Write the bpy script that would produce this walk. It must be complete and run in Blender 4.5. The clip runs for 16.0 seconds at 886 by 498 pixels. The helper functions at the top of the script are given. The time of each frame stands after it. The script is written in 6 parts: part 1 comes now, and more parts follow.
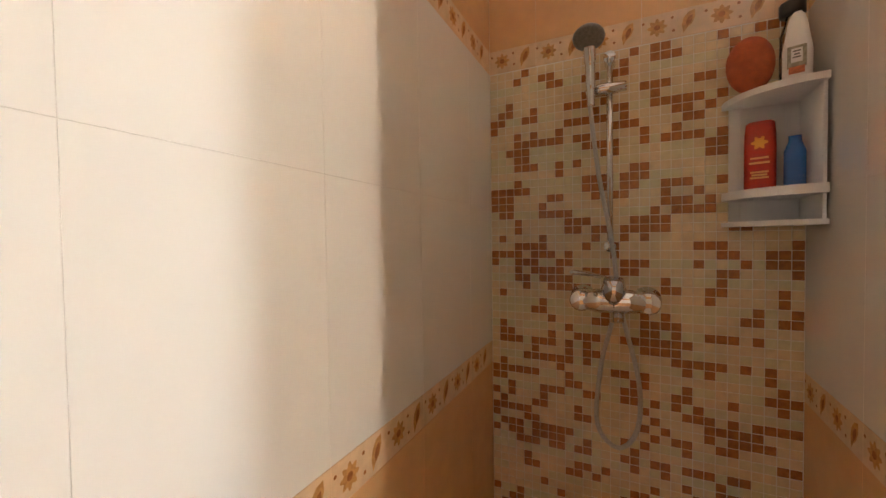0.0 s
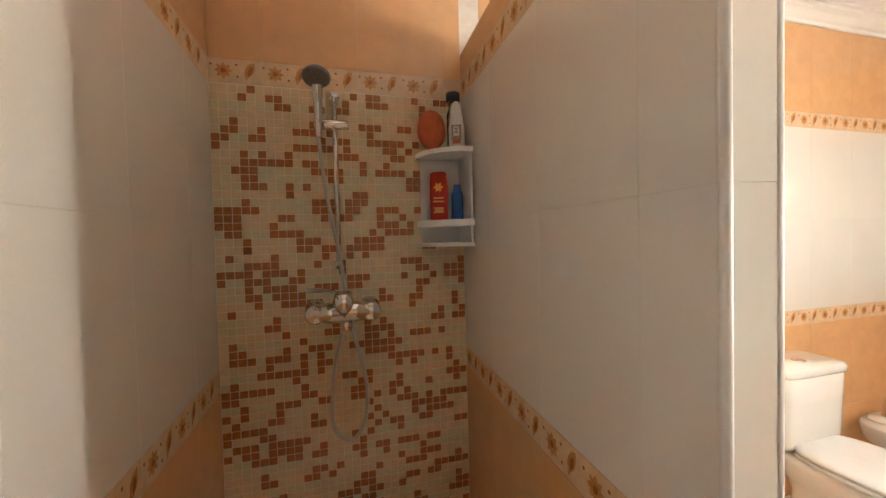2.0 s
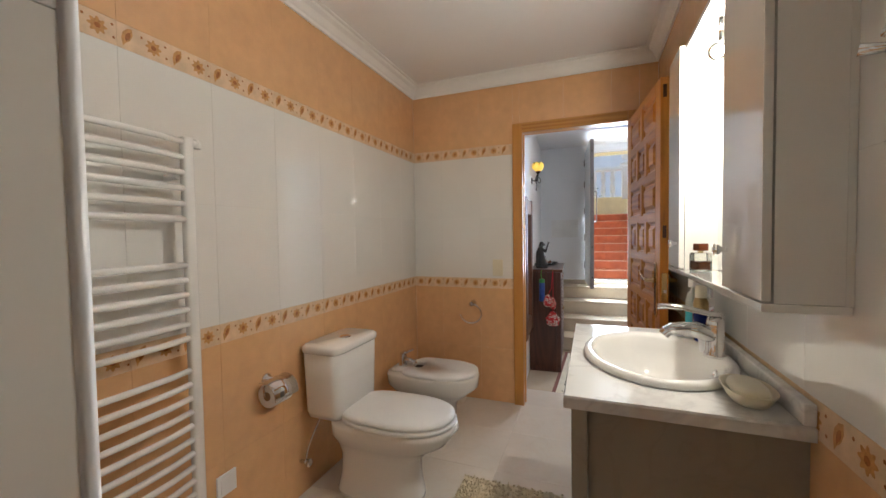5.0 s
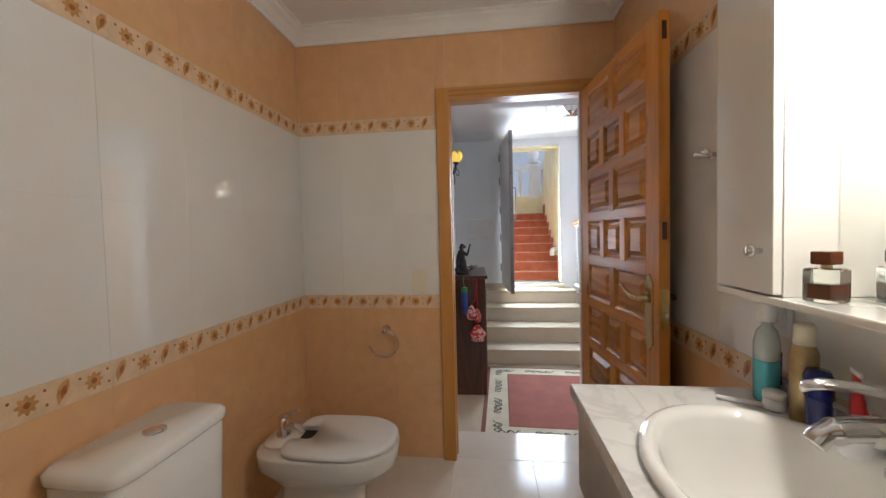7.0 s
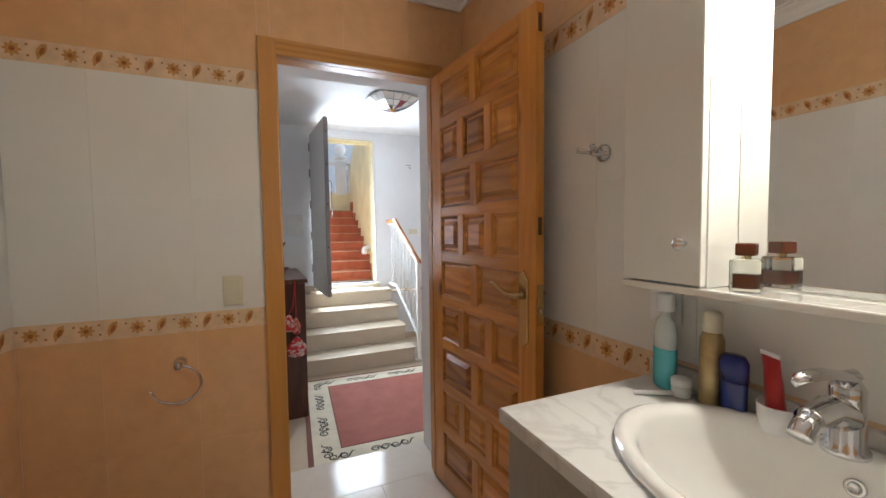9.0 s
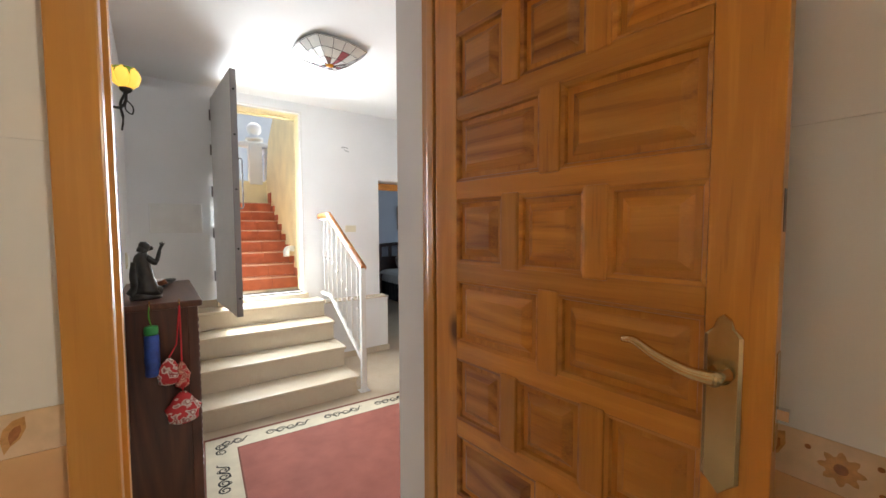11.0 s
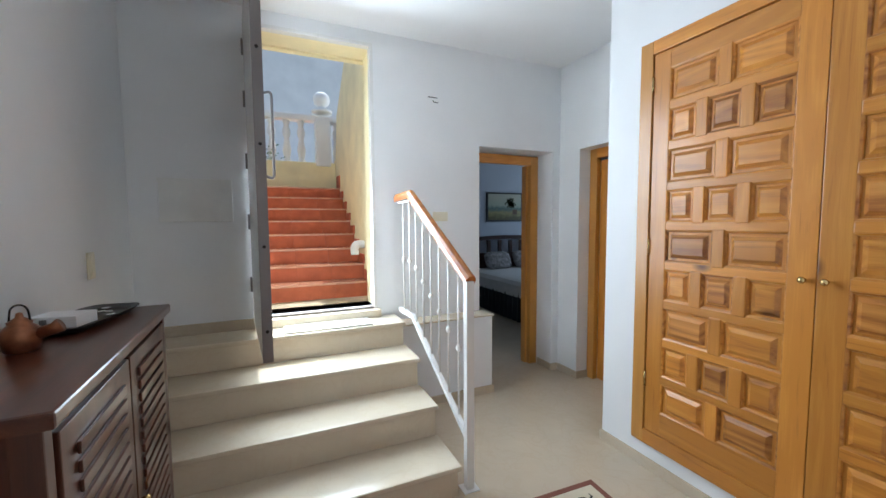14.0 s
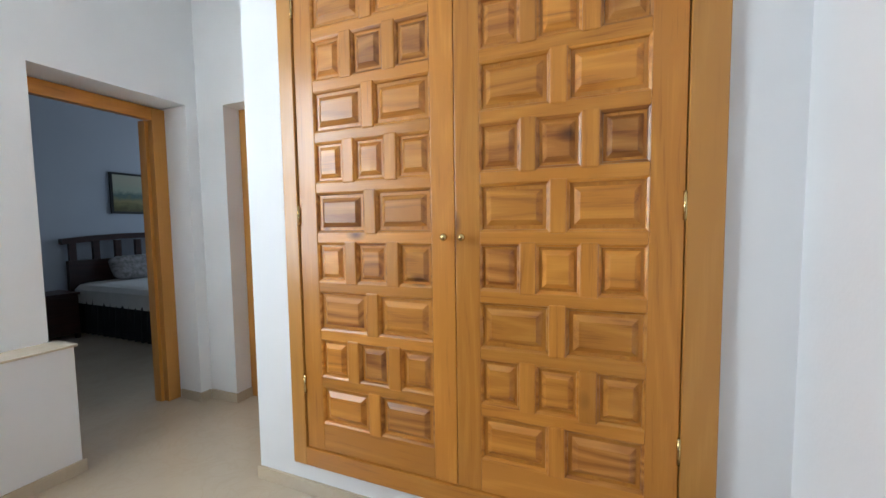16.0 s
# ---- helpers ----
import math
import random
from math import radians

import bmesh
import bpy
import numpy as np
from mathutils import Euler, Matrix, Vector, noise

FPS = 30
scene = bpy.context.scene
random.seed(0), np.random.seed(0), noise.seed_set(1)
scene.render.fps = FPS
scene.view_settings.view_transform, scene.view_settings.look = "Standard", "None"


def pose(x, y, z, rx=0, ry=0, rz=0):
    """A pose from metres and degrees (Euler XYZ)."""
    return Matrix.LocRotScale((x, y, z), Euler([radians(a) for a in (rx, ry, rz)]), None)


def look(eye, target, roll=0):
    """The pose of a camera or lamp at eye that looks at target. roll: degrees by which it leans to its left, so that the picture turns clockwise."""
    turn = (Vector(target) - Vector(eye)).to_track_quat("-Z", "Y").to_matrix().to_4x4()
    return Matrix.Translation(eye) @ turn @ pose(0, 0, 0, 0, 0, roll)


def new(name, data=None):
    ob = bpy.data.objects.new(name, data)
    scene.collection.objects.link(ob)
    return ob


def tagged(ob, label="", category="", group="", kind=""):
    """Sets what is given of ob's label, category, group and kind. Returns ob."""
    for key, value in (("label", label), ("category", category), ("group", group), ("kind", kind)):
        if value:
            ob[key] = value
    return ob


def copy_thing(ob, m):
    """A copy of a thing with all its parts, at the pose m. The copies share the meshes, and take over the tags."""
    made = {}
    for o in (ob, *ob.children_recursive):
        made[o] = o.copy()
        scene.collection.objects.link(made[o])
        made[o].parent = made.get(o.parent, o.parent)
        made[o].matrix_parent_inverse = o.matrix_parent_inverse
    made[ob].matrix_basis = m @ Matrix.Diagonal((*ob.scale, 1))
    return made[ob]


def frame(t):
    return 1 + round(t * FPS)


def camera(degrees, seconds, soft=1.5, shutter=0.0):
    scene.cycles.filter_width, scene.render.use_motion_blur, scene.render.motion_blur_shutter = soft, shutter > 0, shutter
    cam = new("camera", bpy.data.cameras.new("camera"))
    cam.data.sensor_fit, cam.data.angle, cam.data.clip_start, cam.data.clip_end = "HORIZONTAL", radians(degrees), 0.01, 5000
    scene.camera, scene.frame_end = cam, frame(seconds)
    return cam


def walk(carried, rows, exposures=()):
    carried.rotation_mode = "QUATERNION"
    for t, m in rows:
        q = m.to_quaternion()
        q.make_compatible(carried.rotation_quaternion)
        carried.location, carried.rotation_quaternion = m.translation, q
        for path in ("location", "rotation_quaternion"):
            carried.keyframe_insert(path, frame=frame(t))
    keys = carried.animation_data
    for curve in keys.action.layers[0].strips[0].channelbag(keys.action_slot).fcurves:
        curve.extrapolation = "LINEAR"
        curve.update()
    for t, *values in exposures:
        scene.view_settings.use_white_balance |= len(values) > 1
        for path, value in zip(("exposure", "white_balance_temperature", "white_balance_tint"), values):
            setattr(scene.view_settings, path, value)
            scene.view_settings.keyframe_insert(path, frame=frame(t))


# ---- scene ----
cam = camera(98.4, 16.0)
PATH = [
    (0, (1.295, -3.18, 1.313), (-0.514, -4.032, 1.262), -0.8),
    (0.5, (1.319, -3.205, 1.355), (-0.625, -3.673, 1.304), -0.9),
    (1, (1.34, -3.251, 1.361), (-0.658, -3.286, 1.298), -1.2),
    (1.5, (1.369, -3.268, 1.362), (-0.608, -2.974, 1.302), -1.4),
    (2, (1.387, -3.223, 1.362), (-0.538, -2.685, 1.308), -1.4),
    (2.5, (1.4, -3.185, 1.335), (-0.427, -2.371, 1.292), -1.4),
    (3, (1.416, -3.156, 1.304), (-0.244, -2.042, 1.257), -1.3),
    (3.5, (1.415, -3.124, 1.277), (-0.009, -1.721, 1.226), -1.2),
    (4, (1.41, -3.089, 1.274), (0.251, -1.46, 1.215), -1.2),
    (4.5, (1.385, -3.005, 1.266), (0.461, -1.232, 1.204), -1.1),
    (5, (1.352, -2.867, 1.286), (0.631, -1.003, 1.216), -0.9),
    (5.2, (1.332, -2.807, 1.288), (0.68, -0.917, 1.223), -1.1),
    (7.3, (1.055, -2.066, 1.294), (0.865, -0.076, 1.218), -1.2),
    (7.5, (1.037, -2.024, 1.291), (0.877, -0.032, 1.216), -1.1),
    (8, (0.981, -1.946, 1.272), (0.95, 0.052, 1.189), -1.2),
    (8.5, (0.896, -1.894, 1.28), (1.253, 0.072, 1.191), -1.0),
    (8.7, (0.87, -1.875, 1.278), (1.442, 0.039, 1.184), -0.9),
    (10.8, (0.963, -1.054, 1.283), (2.1, 0.588, 1.174), -0.2),
    (11, (0.99, -0.937, 1.265), (2.121, 0.709, 1.156), -0.2),
    (11.5, (1.057, -0.655, 1.263), (2.16, 1.009, 1.141), -0.2),
    (12, (1.119, -0.407, 1.251), (2.088, 1.338, 1.128), -0.3),
    (12.5, (1.163, -0.124, 1.256), (2.014, 1.681, 1.124), -0.2),
    (13, (1.21, 0.107, 1.25), (2.016, 1.932, 1.116), -0.4),
    (13.5, (1.308, 0.374, 1.219), (2.108, 2.203, 1.085), -0.3),
    (14, (1.417, 0.544, 1.213), (2.219, 2.371, 1.075), -0.4),
    (14.5, (1.516, 0.682, 1.13), (2.511, 2.411, 0.98), -0.5),
    (15, (1.634, 0.786, 1.112), (3.037, 2.205, 0.966), -0.6),
    (15.5, (1.818, 0.835, 1.018), (3.491, 1.922, 0.882), -0.8),
    (16, (2.006, 0.813, 1.027), (3.853, 1.57, 0.897), -0.8),
]
EXPOSURE = [(0, 1.95, 6700, 13), (1, 2.2, 6350, 12), (1.5, 2.15, 6050, 10), (2, 1.85, 6250, 10), (2.5, 1.7, 6300, 10), (3.5, 1.2, 5600, 9), (4.3, 0.75, 5750, 9), (5, 0.42, 5900, 9), (7.5, 0.17, 5850, 10),
            (8.5, 0.2, 5850, 9), (11, 0.55, 6600, 9), (12, 0.62, 6200, 7), (13, 0.18, 5800, 6), (14, 0.05, 5750, 5), (15, -0.08, 5800, 5), (16, 0.2, 6000, 6)]
walk(cam, [(t, look(eye, target, roll)) for t, eye, target, roll in PATH], exposures=EXPOSURE)

# ---- world, sun and lamps ----
SUN_WAY = Vector((0.41, 1.0, 2.4)).normalized()
world = bpy.data.worlds.new("sky")
scene.world = world
world.use_nodes = True
wn = world.node_tree.nodes
sky = wn.new("ShaderNodeTexSky")
sky.sky_type = "NISHITA"
sky.sun_disc = False
sky.sun_elevation = math.asin(SUN_WAY.z)
sky.sun_rotation = math.atan2(SUN_WAY.x, SUN_WAY.y)
world.node_tree.links.new(sky.outputs[0], wn["Background"].inputs[0])
wn["Background"].inputs[1].default_value = 0.15
sun = new("sun", bpy.data.lights.new("sun", "SUN"))
sun.data.energy = 5.0
sun.data.angle = radians(0.5)
sun.data.color = (1, 0.95, 0.86)
sun.matrix_world = look(SUN_WAY * 20, (0, 0, 0))


def lamp(name, kind, at, watts, colour, size=0.1, size_y=0.0, aim=None):
    ob = new(name, bpy.data.lights.new(name, kind))
    ob.data.energy, ob.data.color = watts, colour
    if kind == "AREA":
        ob.data.shape, ob.data.size, ob.data.size_y = "RECTANGLE", size, size_y
    else:
        ob.data.shadow_soft_size = size
    ob.matrix_world = look(at, aim) if aim else pose(*at)
    return ob


# daylight that enters by the entrance and by the bedroom window
lamp("daylight_entrance", "AREA", (1.70, 3.45, 1.45), 60, (0.84, 0.92, 1.0), 0.8, 1.7, aim=(1.55, 0.4, 0.75))
lamp("daylight_bedroom", "AREA", (7.28, 5.65, 1.38), 14, (0.72, 0.84, 1.0), 1.2, 1.2, aim=(4.0, 5.6, 0.6))
# lamp over the basin mirror
lamp("mirror_lamp", "POINT", (1.672, -1.56, 1.775), 21, (1.0, 0.90, 0.74), 0.03)


# ---- materials ----
def material(name):
    m = bpy.data.materials.new(name)
    m.use_nodes = True
    n, l = m.node_tree.nodes, m.node_tree.links
    return m, n, l, n["Principled BSDF"]


def coords(n, l, scale=(1, 1, 1), kind="Object", shift=True):
    tc, mp = n.new("ShaderNodeTexCoord"), n.new("ShaderNodeMapping")
    l.new(tc.outputs[kind], mp.inputs["Vector"])
    mp.inputs["Scale"].default_value = scale
    if shift:
        info, mul = n.new("ShaderNodeObjectInfo"), n.new("ShaderNodeMath")
        mul.operation = "MULTIPLY"
        mul.inputs[1].default_value = 37.0
        l.new(info.outputs["Random"], mul.inputs[0])
        l.new(mul.outputs[0], mp.inputs["Location"])
    return mp.outputs[0]


def noise_node(n, l, vec, scale, detail=3, rough=0.55):
    t = n.new("ShaderNodeTexNoise")
    t.inputs["Scale"].default_value, t.inputs["Detail"].default_value = scale, detail
    t.inputs["Roughness"].default_value = rough
    l.new(vec, t.inputs["Vector"])
    return t.outputs["Fac"]


def ramp(n, l, fac, *stops):
    r = n.new("ShaderNodeValToRGB")
    e = r.color_ramp.elements
    while len(e) < len(stops):
        e.new(0.5)
    for el, (p, c) in zip(e, stops):
        el.position, el.color = p, (*c, 1)
    l.new(fac, r.inputs[0])
    return r.outputs[0]


def bump(n, l, bsdf, fac, strength, dist=0.002):
    b = n.new("ShaderNodeBump")
    b.inputs["Strength"].default_value, b.inputs["Distance"].default_value = strength, dist
    l.new(fac, b.inputs["Height"])
    l.new(b.outputs[0], bsdf.inputs["Normal"])


def shade(c, k):
    return tuple(min(1, v * k) for v in c)


def plain(name, colour, rough=0.5, metal=0.0, vary=0.08, scale=6.0, grain=120.0, relief=0.05, coat=0.0):
    """Paint, plaster, ceramic or metal: two scales of variation, a little relief."""
    m, n, l, b = material(name)
    vec = coords(n, l)
    big = noise_node(n, l, vec, scale, 4)
    l.new(ramp(n, l, big, (0.3, shade(colour, 1 - vary)), (0.7, shade(colour, 1 + vary * 0.5))), b.inputs["Base Color"])
    fine = noise_node(n, l, vec, grain, 2)
    r = n.new("ShaderNodeMapRange")
    r.inputs["To Min"].default_value, r.inputs["To Max"].default_value = max(0.02, rough * 0.8), min(1, rough * 1.2)
    l.new(fine, r.inputs["Value"])
    l.new(r.outputs[0], b.inputs["Roughness"])
    b.inputs["Metallic"].default_value, b.inputs["Coat Weight"].default_value = metal, coat
    if relief:
        bump(n, l, b, fine, relief)
    return m


def wood(name, axis, pale, mid, dark, rough=0.35, ring=16.0, knots=True, coat=0.25, figure=0.5):
    """Boards with long grain along one axis: year rings as contours of a stretched field, streaks, pores and knots."""
    m, n, l, b = material(name)
    s = [1.0, 1.0, 1.0]
    s[axis] = 0.11
    vec = coords(n, l, s)
    field = noise_node(n, l, vec, ring * 0.32, 1.5, 0.4)
    turns, wave, half = (n.new("ShaderNodeMath") for _ in range(3))
    turns.operation, wave.operation, half.operation = "MULTIPLY", "SINE", "MULTIPLY_ADD"
    turns.inputs[1].default_value = 62.0
    half.inputs[1].default_value = half.inputs[2].default_value = 0.5
    l.new(field, turns.inputs[0])
    l.new(turns.outputs[0], wave.inputs[0])
    l.new(wave.outputs[0], half.inputs[0])
    s[axis] = 0.035
    along = coords(n, l, s)
    streak = noise_node(n, l, along, 60.0, 4, 0.6)
    pores = noise_node(n, l, along, 260.0, 3, 0.65)
    first = n.new("ShaderNodeMix")
    first.inputs[0].default_value = 1 - figure
    l.new(half.outputs[0], first.inputs[2])
    l.new(streak, first.inputs[3])
    mix = n.new("ShaderNodeMix")
    mix.inputs[0].default_value = 0.3
    l.new(first.outputs[0], mix.inputs[2])
    l.new(pores, mix.inputs[3])
    col = ramp(n, l, mix.outputs[0], (0.25, pale), (0.48, mid), (0.6, mid), (0.8, dark))
    info = n.new("ShaderNodeObjectInfo")
    hsv = n.new("ShaderNodeHueSaturation")
    rng = n.new("ShaderNodeMapRange")
    rng.inputs["To Min"].default_value, rng.inputs["To Max"].default_value = 0.84, 1.14
    l.new(info.outputs["Random"], rng.inputs["Value"])
    l.new(rng.outputs[0], hsv.inputs["Value"])
    l.new(col, hsv.inputs["Color"])
    out = hsv.outputs[0]
    if knots:
        v2 = coords(n, l, [1.0 if i != axis else 0.55 for i in range(3)])
        k = n.new("ShaderNodeTexVoronoi")
        k.inputs["Scale"].default_value = 3.2
        l.new(v2, k.inputs["Vector"])
        spot = ramp(n, l, k.outputs["Distance"], (0.03, (1, 1, 1)), (0.1, (0, 0, 0)))
        mk = n.new("ShaderNodeMix")
        mk.data_type = "RGBA"
        l.new(spot, mk.inputs[0])
        l.new(out, mk.inputs[6])
        mk.inputs[7].default_value = (*shade(dark, 0.45), 1)
        out = mk.outputs[2]
    l.new(out, b.inputs["Base Color"])
    b.inputs["Roughness"].default_value, b.inputs["Coat Weight"].default_value = rough, coat
    b.inputs["Coat Roughness"].default_value = 0.2
    bump(n, l, b, pores, 0.12, 0.001)
    return m


def marble(name, base, vein, rough, scale=2.5, amount=0.5):
    m, n, l, b = material(name)
    vec = coords(n, l)
    soft = noise_node(n, l, vec, scale, 6, 0.6)
    wav = n.new("ShaderNodeTexNoise")
    wav.inputs["Scale"].default_value, wav.inputs["Detail"].default_value = scale * 1.6, 8
    wav.inputs["Distortion"].default_value = 1.6
    l.new(vec, wav.inputs["Vector"])
    veins = ramp(n, l, wav.outputs["Fac"], (0.46, (0, 0, 0)), (0.5, (amount, amount, amount)), (0.54, (0, 0, 0)))
    col = ramp(n, l, soft, (0.3, shade(base, 0.9)), (0.7, base))
    mx = n.new("ShaderNodeMix")
    mx.data_type = "RGBA"
    l.new(veins, mx.inputs[0])
    l.new(col, mx.inputs[6])
    mx.inputs[7].default_value = (*vein, 1)
    l.new(mx.outputs[2], b.inputs["Base Color"])
    r = n.new("ShaderNodeMapRange")
    r.inputs["To Min"].default_value, r.inputs["To Max"].default_value = rough * 0.7, rough * 1.4
    l.new(noise_node(n, l, vec, 14, 3), r.inputs["Value"])
    l.new(r.outputs[0], b.inputs["Roughness"])
    return m


def glass(name, colour=(1, 1, 1), rough=0.02, ior=1.45):
    m, n, l, b = material(name)
    b.inputs["Base Color"].default_value = (*colour, 1)
    b.inputs["Transmission Weight"].default_value, b.inputs["Roughness"].default_value = 1, rough
    b.inputs["IOR"].default_value = ior
    return m


def glow(name, colour, strength):
    m, n, l, b = material(name)
    b.inputs["Base Color"].default_value = (*colour, 1)
    b.inputs["Emission Color"].default_value, b.inputs["Emission Strength"].default_value = (*colour, 1), strength
    return m


PINE = ((0.66, 0.295, 0.048), (0.55, 0.22, 0.031), (0.31, 0.10, 0.014))
pine_v = wood("pine_upright_grain", 2, *PINE, figure=0.3)
pine_h = wood("pine_level_grain", 1, *PINE, figure=0.3)
frame_wood = wood("varnished_frame_wood", 2, (0.64, 0.31, 0.065), (0.57, 0.26, 0.05), (0.49, 0.205, 0.038), knots=False, ring=14.0, figure=0.25)
walnut = wood("dark_stained_wood", 2, (0.085, 0.026, 0.012), (0.06, 0.017, 0.008), (0.03, 0.008, 0.004), rough=0.35, knots=False)
walnut_h = wood("dark_stained_top", 1, (0.10, 0.032, 0.016), (0.07, 0.021, 0.01), (0.038, 0.01, 0.006), rough=0.28, knots=False)
mirror_wood = wood("brown_mirror_frame_wood", 2, (0.17, 0.065, 0.026), (0.12, 0.043, 0.017), (0.07, 0.023, 0.009), rough=0.4, ring=24.0, knots=False)
rail_wood = wood("red_brown_handrail_wood", 1, (0.52, 0.19, 0.045), (0.43, 0.14, 0.03), (0.3, 0.08, 0.018), rough=0.25, knots=False)
bed_wood = wood("bed_dark_wood", 0, (0.05, 0.016, 0.01), (0.035, 0.011, 0.007), (0.02, 0.006, 0.004), rough=0.35, knots=False)
tile_white = plain("glossy_white_tile", (0.80, 0.785, 0.745), 0.05, vary=0.03, scale=3, grain=25, relief=0.012, coat=1.0)
tile_orange = plain("glossy_apricot_tile", (0.73, 0.43, 0.21), 0.09, vary=0.07, scale=14, grain=40, relief=0.03, coat=0.3)
tile_band = plain("border_tile_cream", (0.76, 0.55, 0.35), 0.1, vary=0.16, scale=22, grain=60, relief=0.03, coat=0.3)
motif_flower = plain("border_flower_ochre", (0.60, 0.31, 0.11), 0.1, vary=0.3, scale=80, grain=60, relief=0.0, coat=0.3)
motif_heart = plain("border_flower_heart", (0.38, 0.15, 0.05), 0.1, vary=0.3, scale=80, relief=0.0, coat=0.3)
grout = plain("pale_grout", (0.77, 0.73, 0.67), 0.85, vary=0.1, scale=30, grain=300)
mosaic_pale = plain("mosaic_cream_glass", (0.74, 0.57, 0.36), 0.12, vary=0.12, scale=30, grain=60, relief=0.02, coat=0.3)
mosaic_green = plain("mosaic_green_cream_glass", (0.68, 0.60, 0.38), 0.12, vary=0.1, scale=30, grain=60, relief=0.02, coat=0.3)
mosaic_brown = plain("mosaic_rust_glass", (0.40, 0.155, 0.045), 0.14, vary=0.3, scale=60, grain=60, relief=0.02, coat=0.3)
plaster = plain("white_wall_plaster", (0.83, 0.83, 0.83), 0.75, vary=0.03, scale=2.2, grain=70, relief=0.22)
ceiling_paint = plain("white_ceiling_paint", (0.84, 0.83, 0.82), 0.8, vary=0.02, scale=2, grain=60, relief=0.1)
bedroom_paint = plain("blue_grey_bedroom_paint", (0.50, 0.54, 0.60), 0.8, vary=0.03, scale=2, grain=60, relief=0.1)
yellow_wall = plain("yellow_exterior_render", (0.86, 0.76, 0.48), 0.9, vary=0.12, scale=3, grain=90, relief=0.5)
white_ext = plain("white_exterior_render", (0.80, 0.79, 0.76), 0.85, vary=0.08, scale=2, grain=90, relief=0.4)
floor_hall = marble("beige_marble_floor", (0.60, 0.50, 0.37), (0.52, 0.41, 0.28), 0.14, 3.0, 0.3)
floor_bath = marble("cream_bathroom_floor", (0.74, 0.67, 0.58), (0.66, 0.56, 0.45), 0.12, 3.0, 0.3)
stair_stone = marble("cream_marble_steps", (0.66, 0.57, 0.43), (0.58, 0.47, 0.33), 0.18, 3.5, 0.3)
counter_stone = marble("white_veined_marble", (0.74, 0.73, 0.70), (0.45, 0.43, 0.42), 0.1, 2.2, 0.4)
vanity_face = marble("pale_stone_vanity", (0.31, 0.275, 0.22), (0.24, 0.21, 0.17), 0.35, 3.0, 0.35)
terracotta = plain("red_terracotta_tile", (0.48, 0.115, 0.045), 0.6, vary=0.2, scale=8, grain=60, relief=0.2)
# paler than the risers: the sunlight on the treads is put into the colour
terracotta_tread = plain("sunlit_terracotta_tread", (0.62, 0.33, 0.22), 0.22, vary=0.2, scale=8, grain=60, relief=0.1, coat=0.8)
terracotta_worn = plain("worn_stone_threshold", (0.50, 0.42, 0.30), 0.8, vary=0.3, scale=9, grain=60, relief=0.3)
ceramic = plain("white_ceramic", (0.82, 0.80, 0.76), 0.06, vary=0.015, scale=3, grain=8, relief=0.0, coat=0.5)
white_plastic = plain("white_plastic", (0.80, 0.80, 0.80), 0.3, vary=0.03, relief=0.0)
cream_plastic = plain("cream_plastic", (0.74, 0.68, 0.52), 0.35, vary=0.04, relief=0.0)
white_lacquer = plain("white_lacquer", (0.80, 0.78, 0.72), 0.12, vary=0.02, relief=0.0, coat=1.0)
white_metal = plain("white_enamelled_metal", (0.80, 0.79, 0.76), 0.25, vary=0.03, relief=0.02)
chrome = plain("chrome", (0.75, 0.75, 0.76), 0.08, 1.0, vary=0.03, relief=0.0)
aged_brass = plain("aged_brass", (0.60, 0.46, 0.24), 0.24, 1.0, vary=0.12, scale=30, relief=0.01)
brass = plain("brass", (0.62, 0.46, 0.20), 0.2, 1.0, vary=0.15, scale=20, relief=0.02)
iron = plain("dark_wrought_iron", (0.02, 0.016, 0.014), 0.45, 0.6, vary=0.3, relief=0.1)
alu = plain("grey_aluminium_door", (0.20, 0.18, 0.17), 0.35, 0.5, vary=0.06, relief=0.02)
black_rubber = plain("black_plastic", (0.02, 0.02, 0.02), 0.4, relief=0.0)
bronze = plain("dark_bronze_statue", (0.035, 0.032, 0.028), 0.38, 0.35, vary=0.4, scale=25, grain=150, relief=0.25)
mirror_glass, _n, _l, _b = material("mirror_glass")
_b.inputs["Base Color"].default_value, _b.inputs["Metallic"].default_value, _b.inputs["Roughness"].default_value = (0.86, 0.87, 0.86, 1), 1, 0.01
rug_red = plain("rug_rust_red", (0.34, 0.105, 0.075), 0.95, vary=0.15, scale=8, grain=500, relief=0.7)
rug_cream = plain("rug_cream", (0.66, 0.59, 0.44), 0.95, vary=0.12, scale=8, grain=500, relief=0.7)
rug_brown = plain("rug_brown_edge", (0.20, 0.07, 0.045), 0.95, vary=0.15, scale=8, grain=500, relief=0.7)
rug_black = plain("rug_black_scroll", (0.025, 0.022, 0.02), 0.95, grain=500, relief=0.7)
mat_wool = plain("cream_bath_mat", (0.66, 0.57, 0.40), 0.95, vary=0.2, scale=40, grain=300, relief=0.9)
spot_glow = glow("lamp_filament", (1, 0.9, 0.74), 4.0)


# ---- building blocks ----
def part(name, bm, mat, parent=None, label="", smooth=False):
    me = bpy.data.meshes.new(name)
    bm.normal_update()
    bm.to_mesh(me)
    bm.free()
    me.materials.append(mat)
    if smooth:
        for p in me.polygons:
            p.use_smooth = True
    ob = new(name, me)
    if parent:
        ob.parent = parent
    return tagged(ob, label) if label else ob


def thing(name, label, category, group="", at=(0, 0, 0), turn=0.0):
    ob = new(name)
    ob.empty_display_size = 0.05
    ob.matrix_basis = pose(*at, 0, 0, turn)
    return tagged(ob, label, category, group)


def structure(ob, label, category):
    return tagged(ob, label, category, kind="structure")


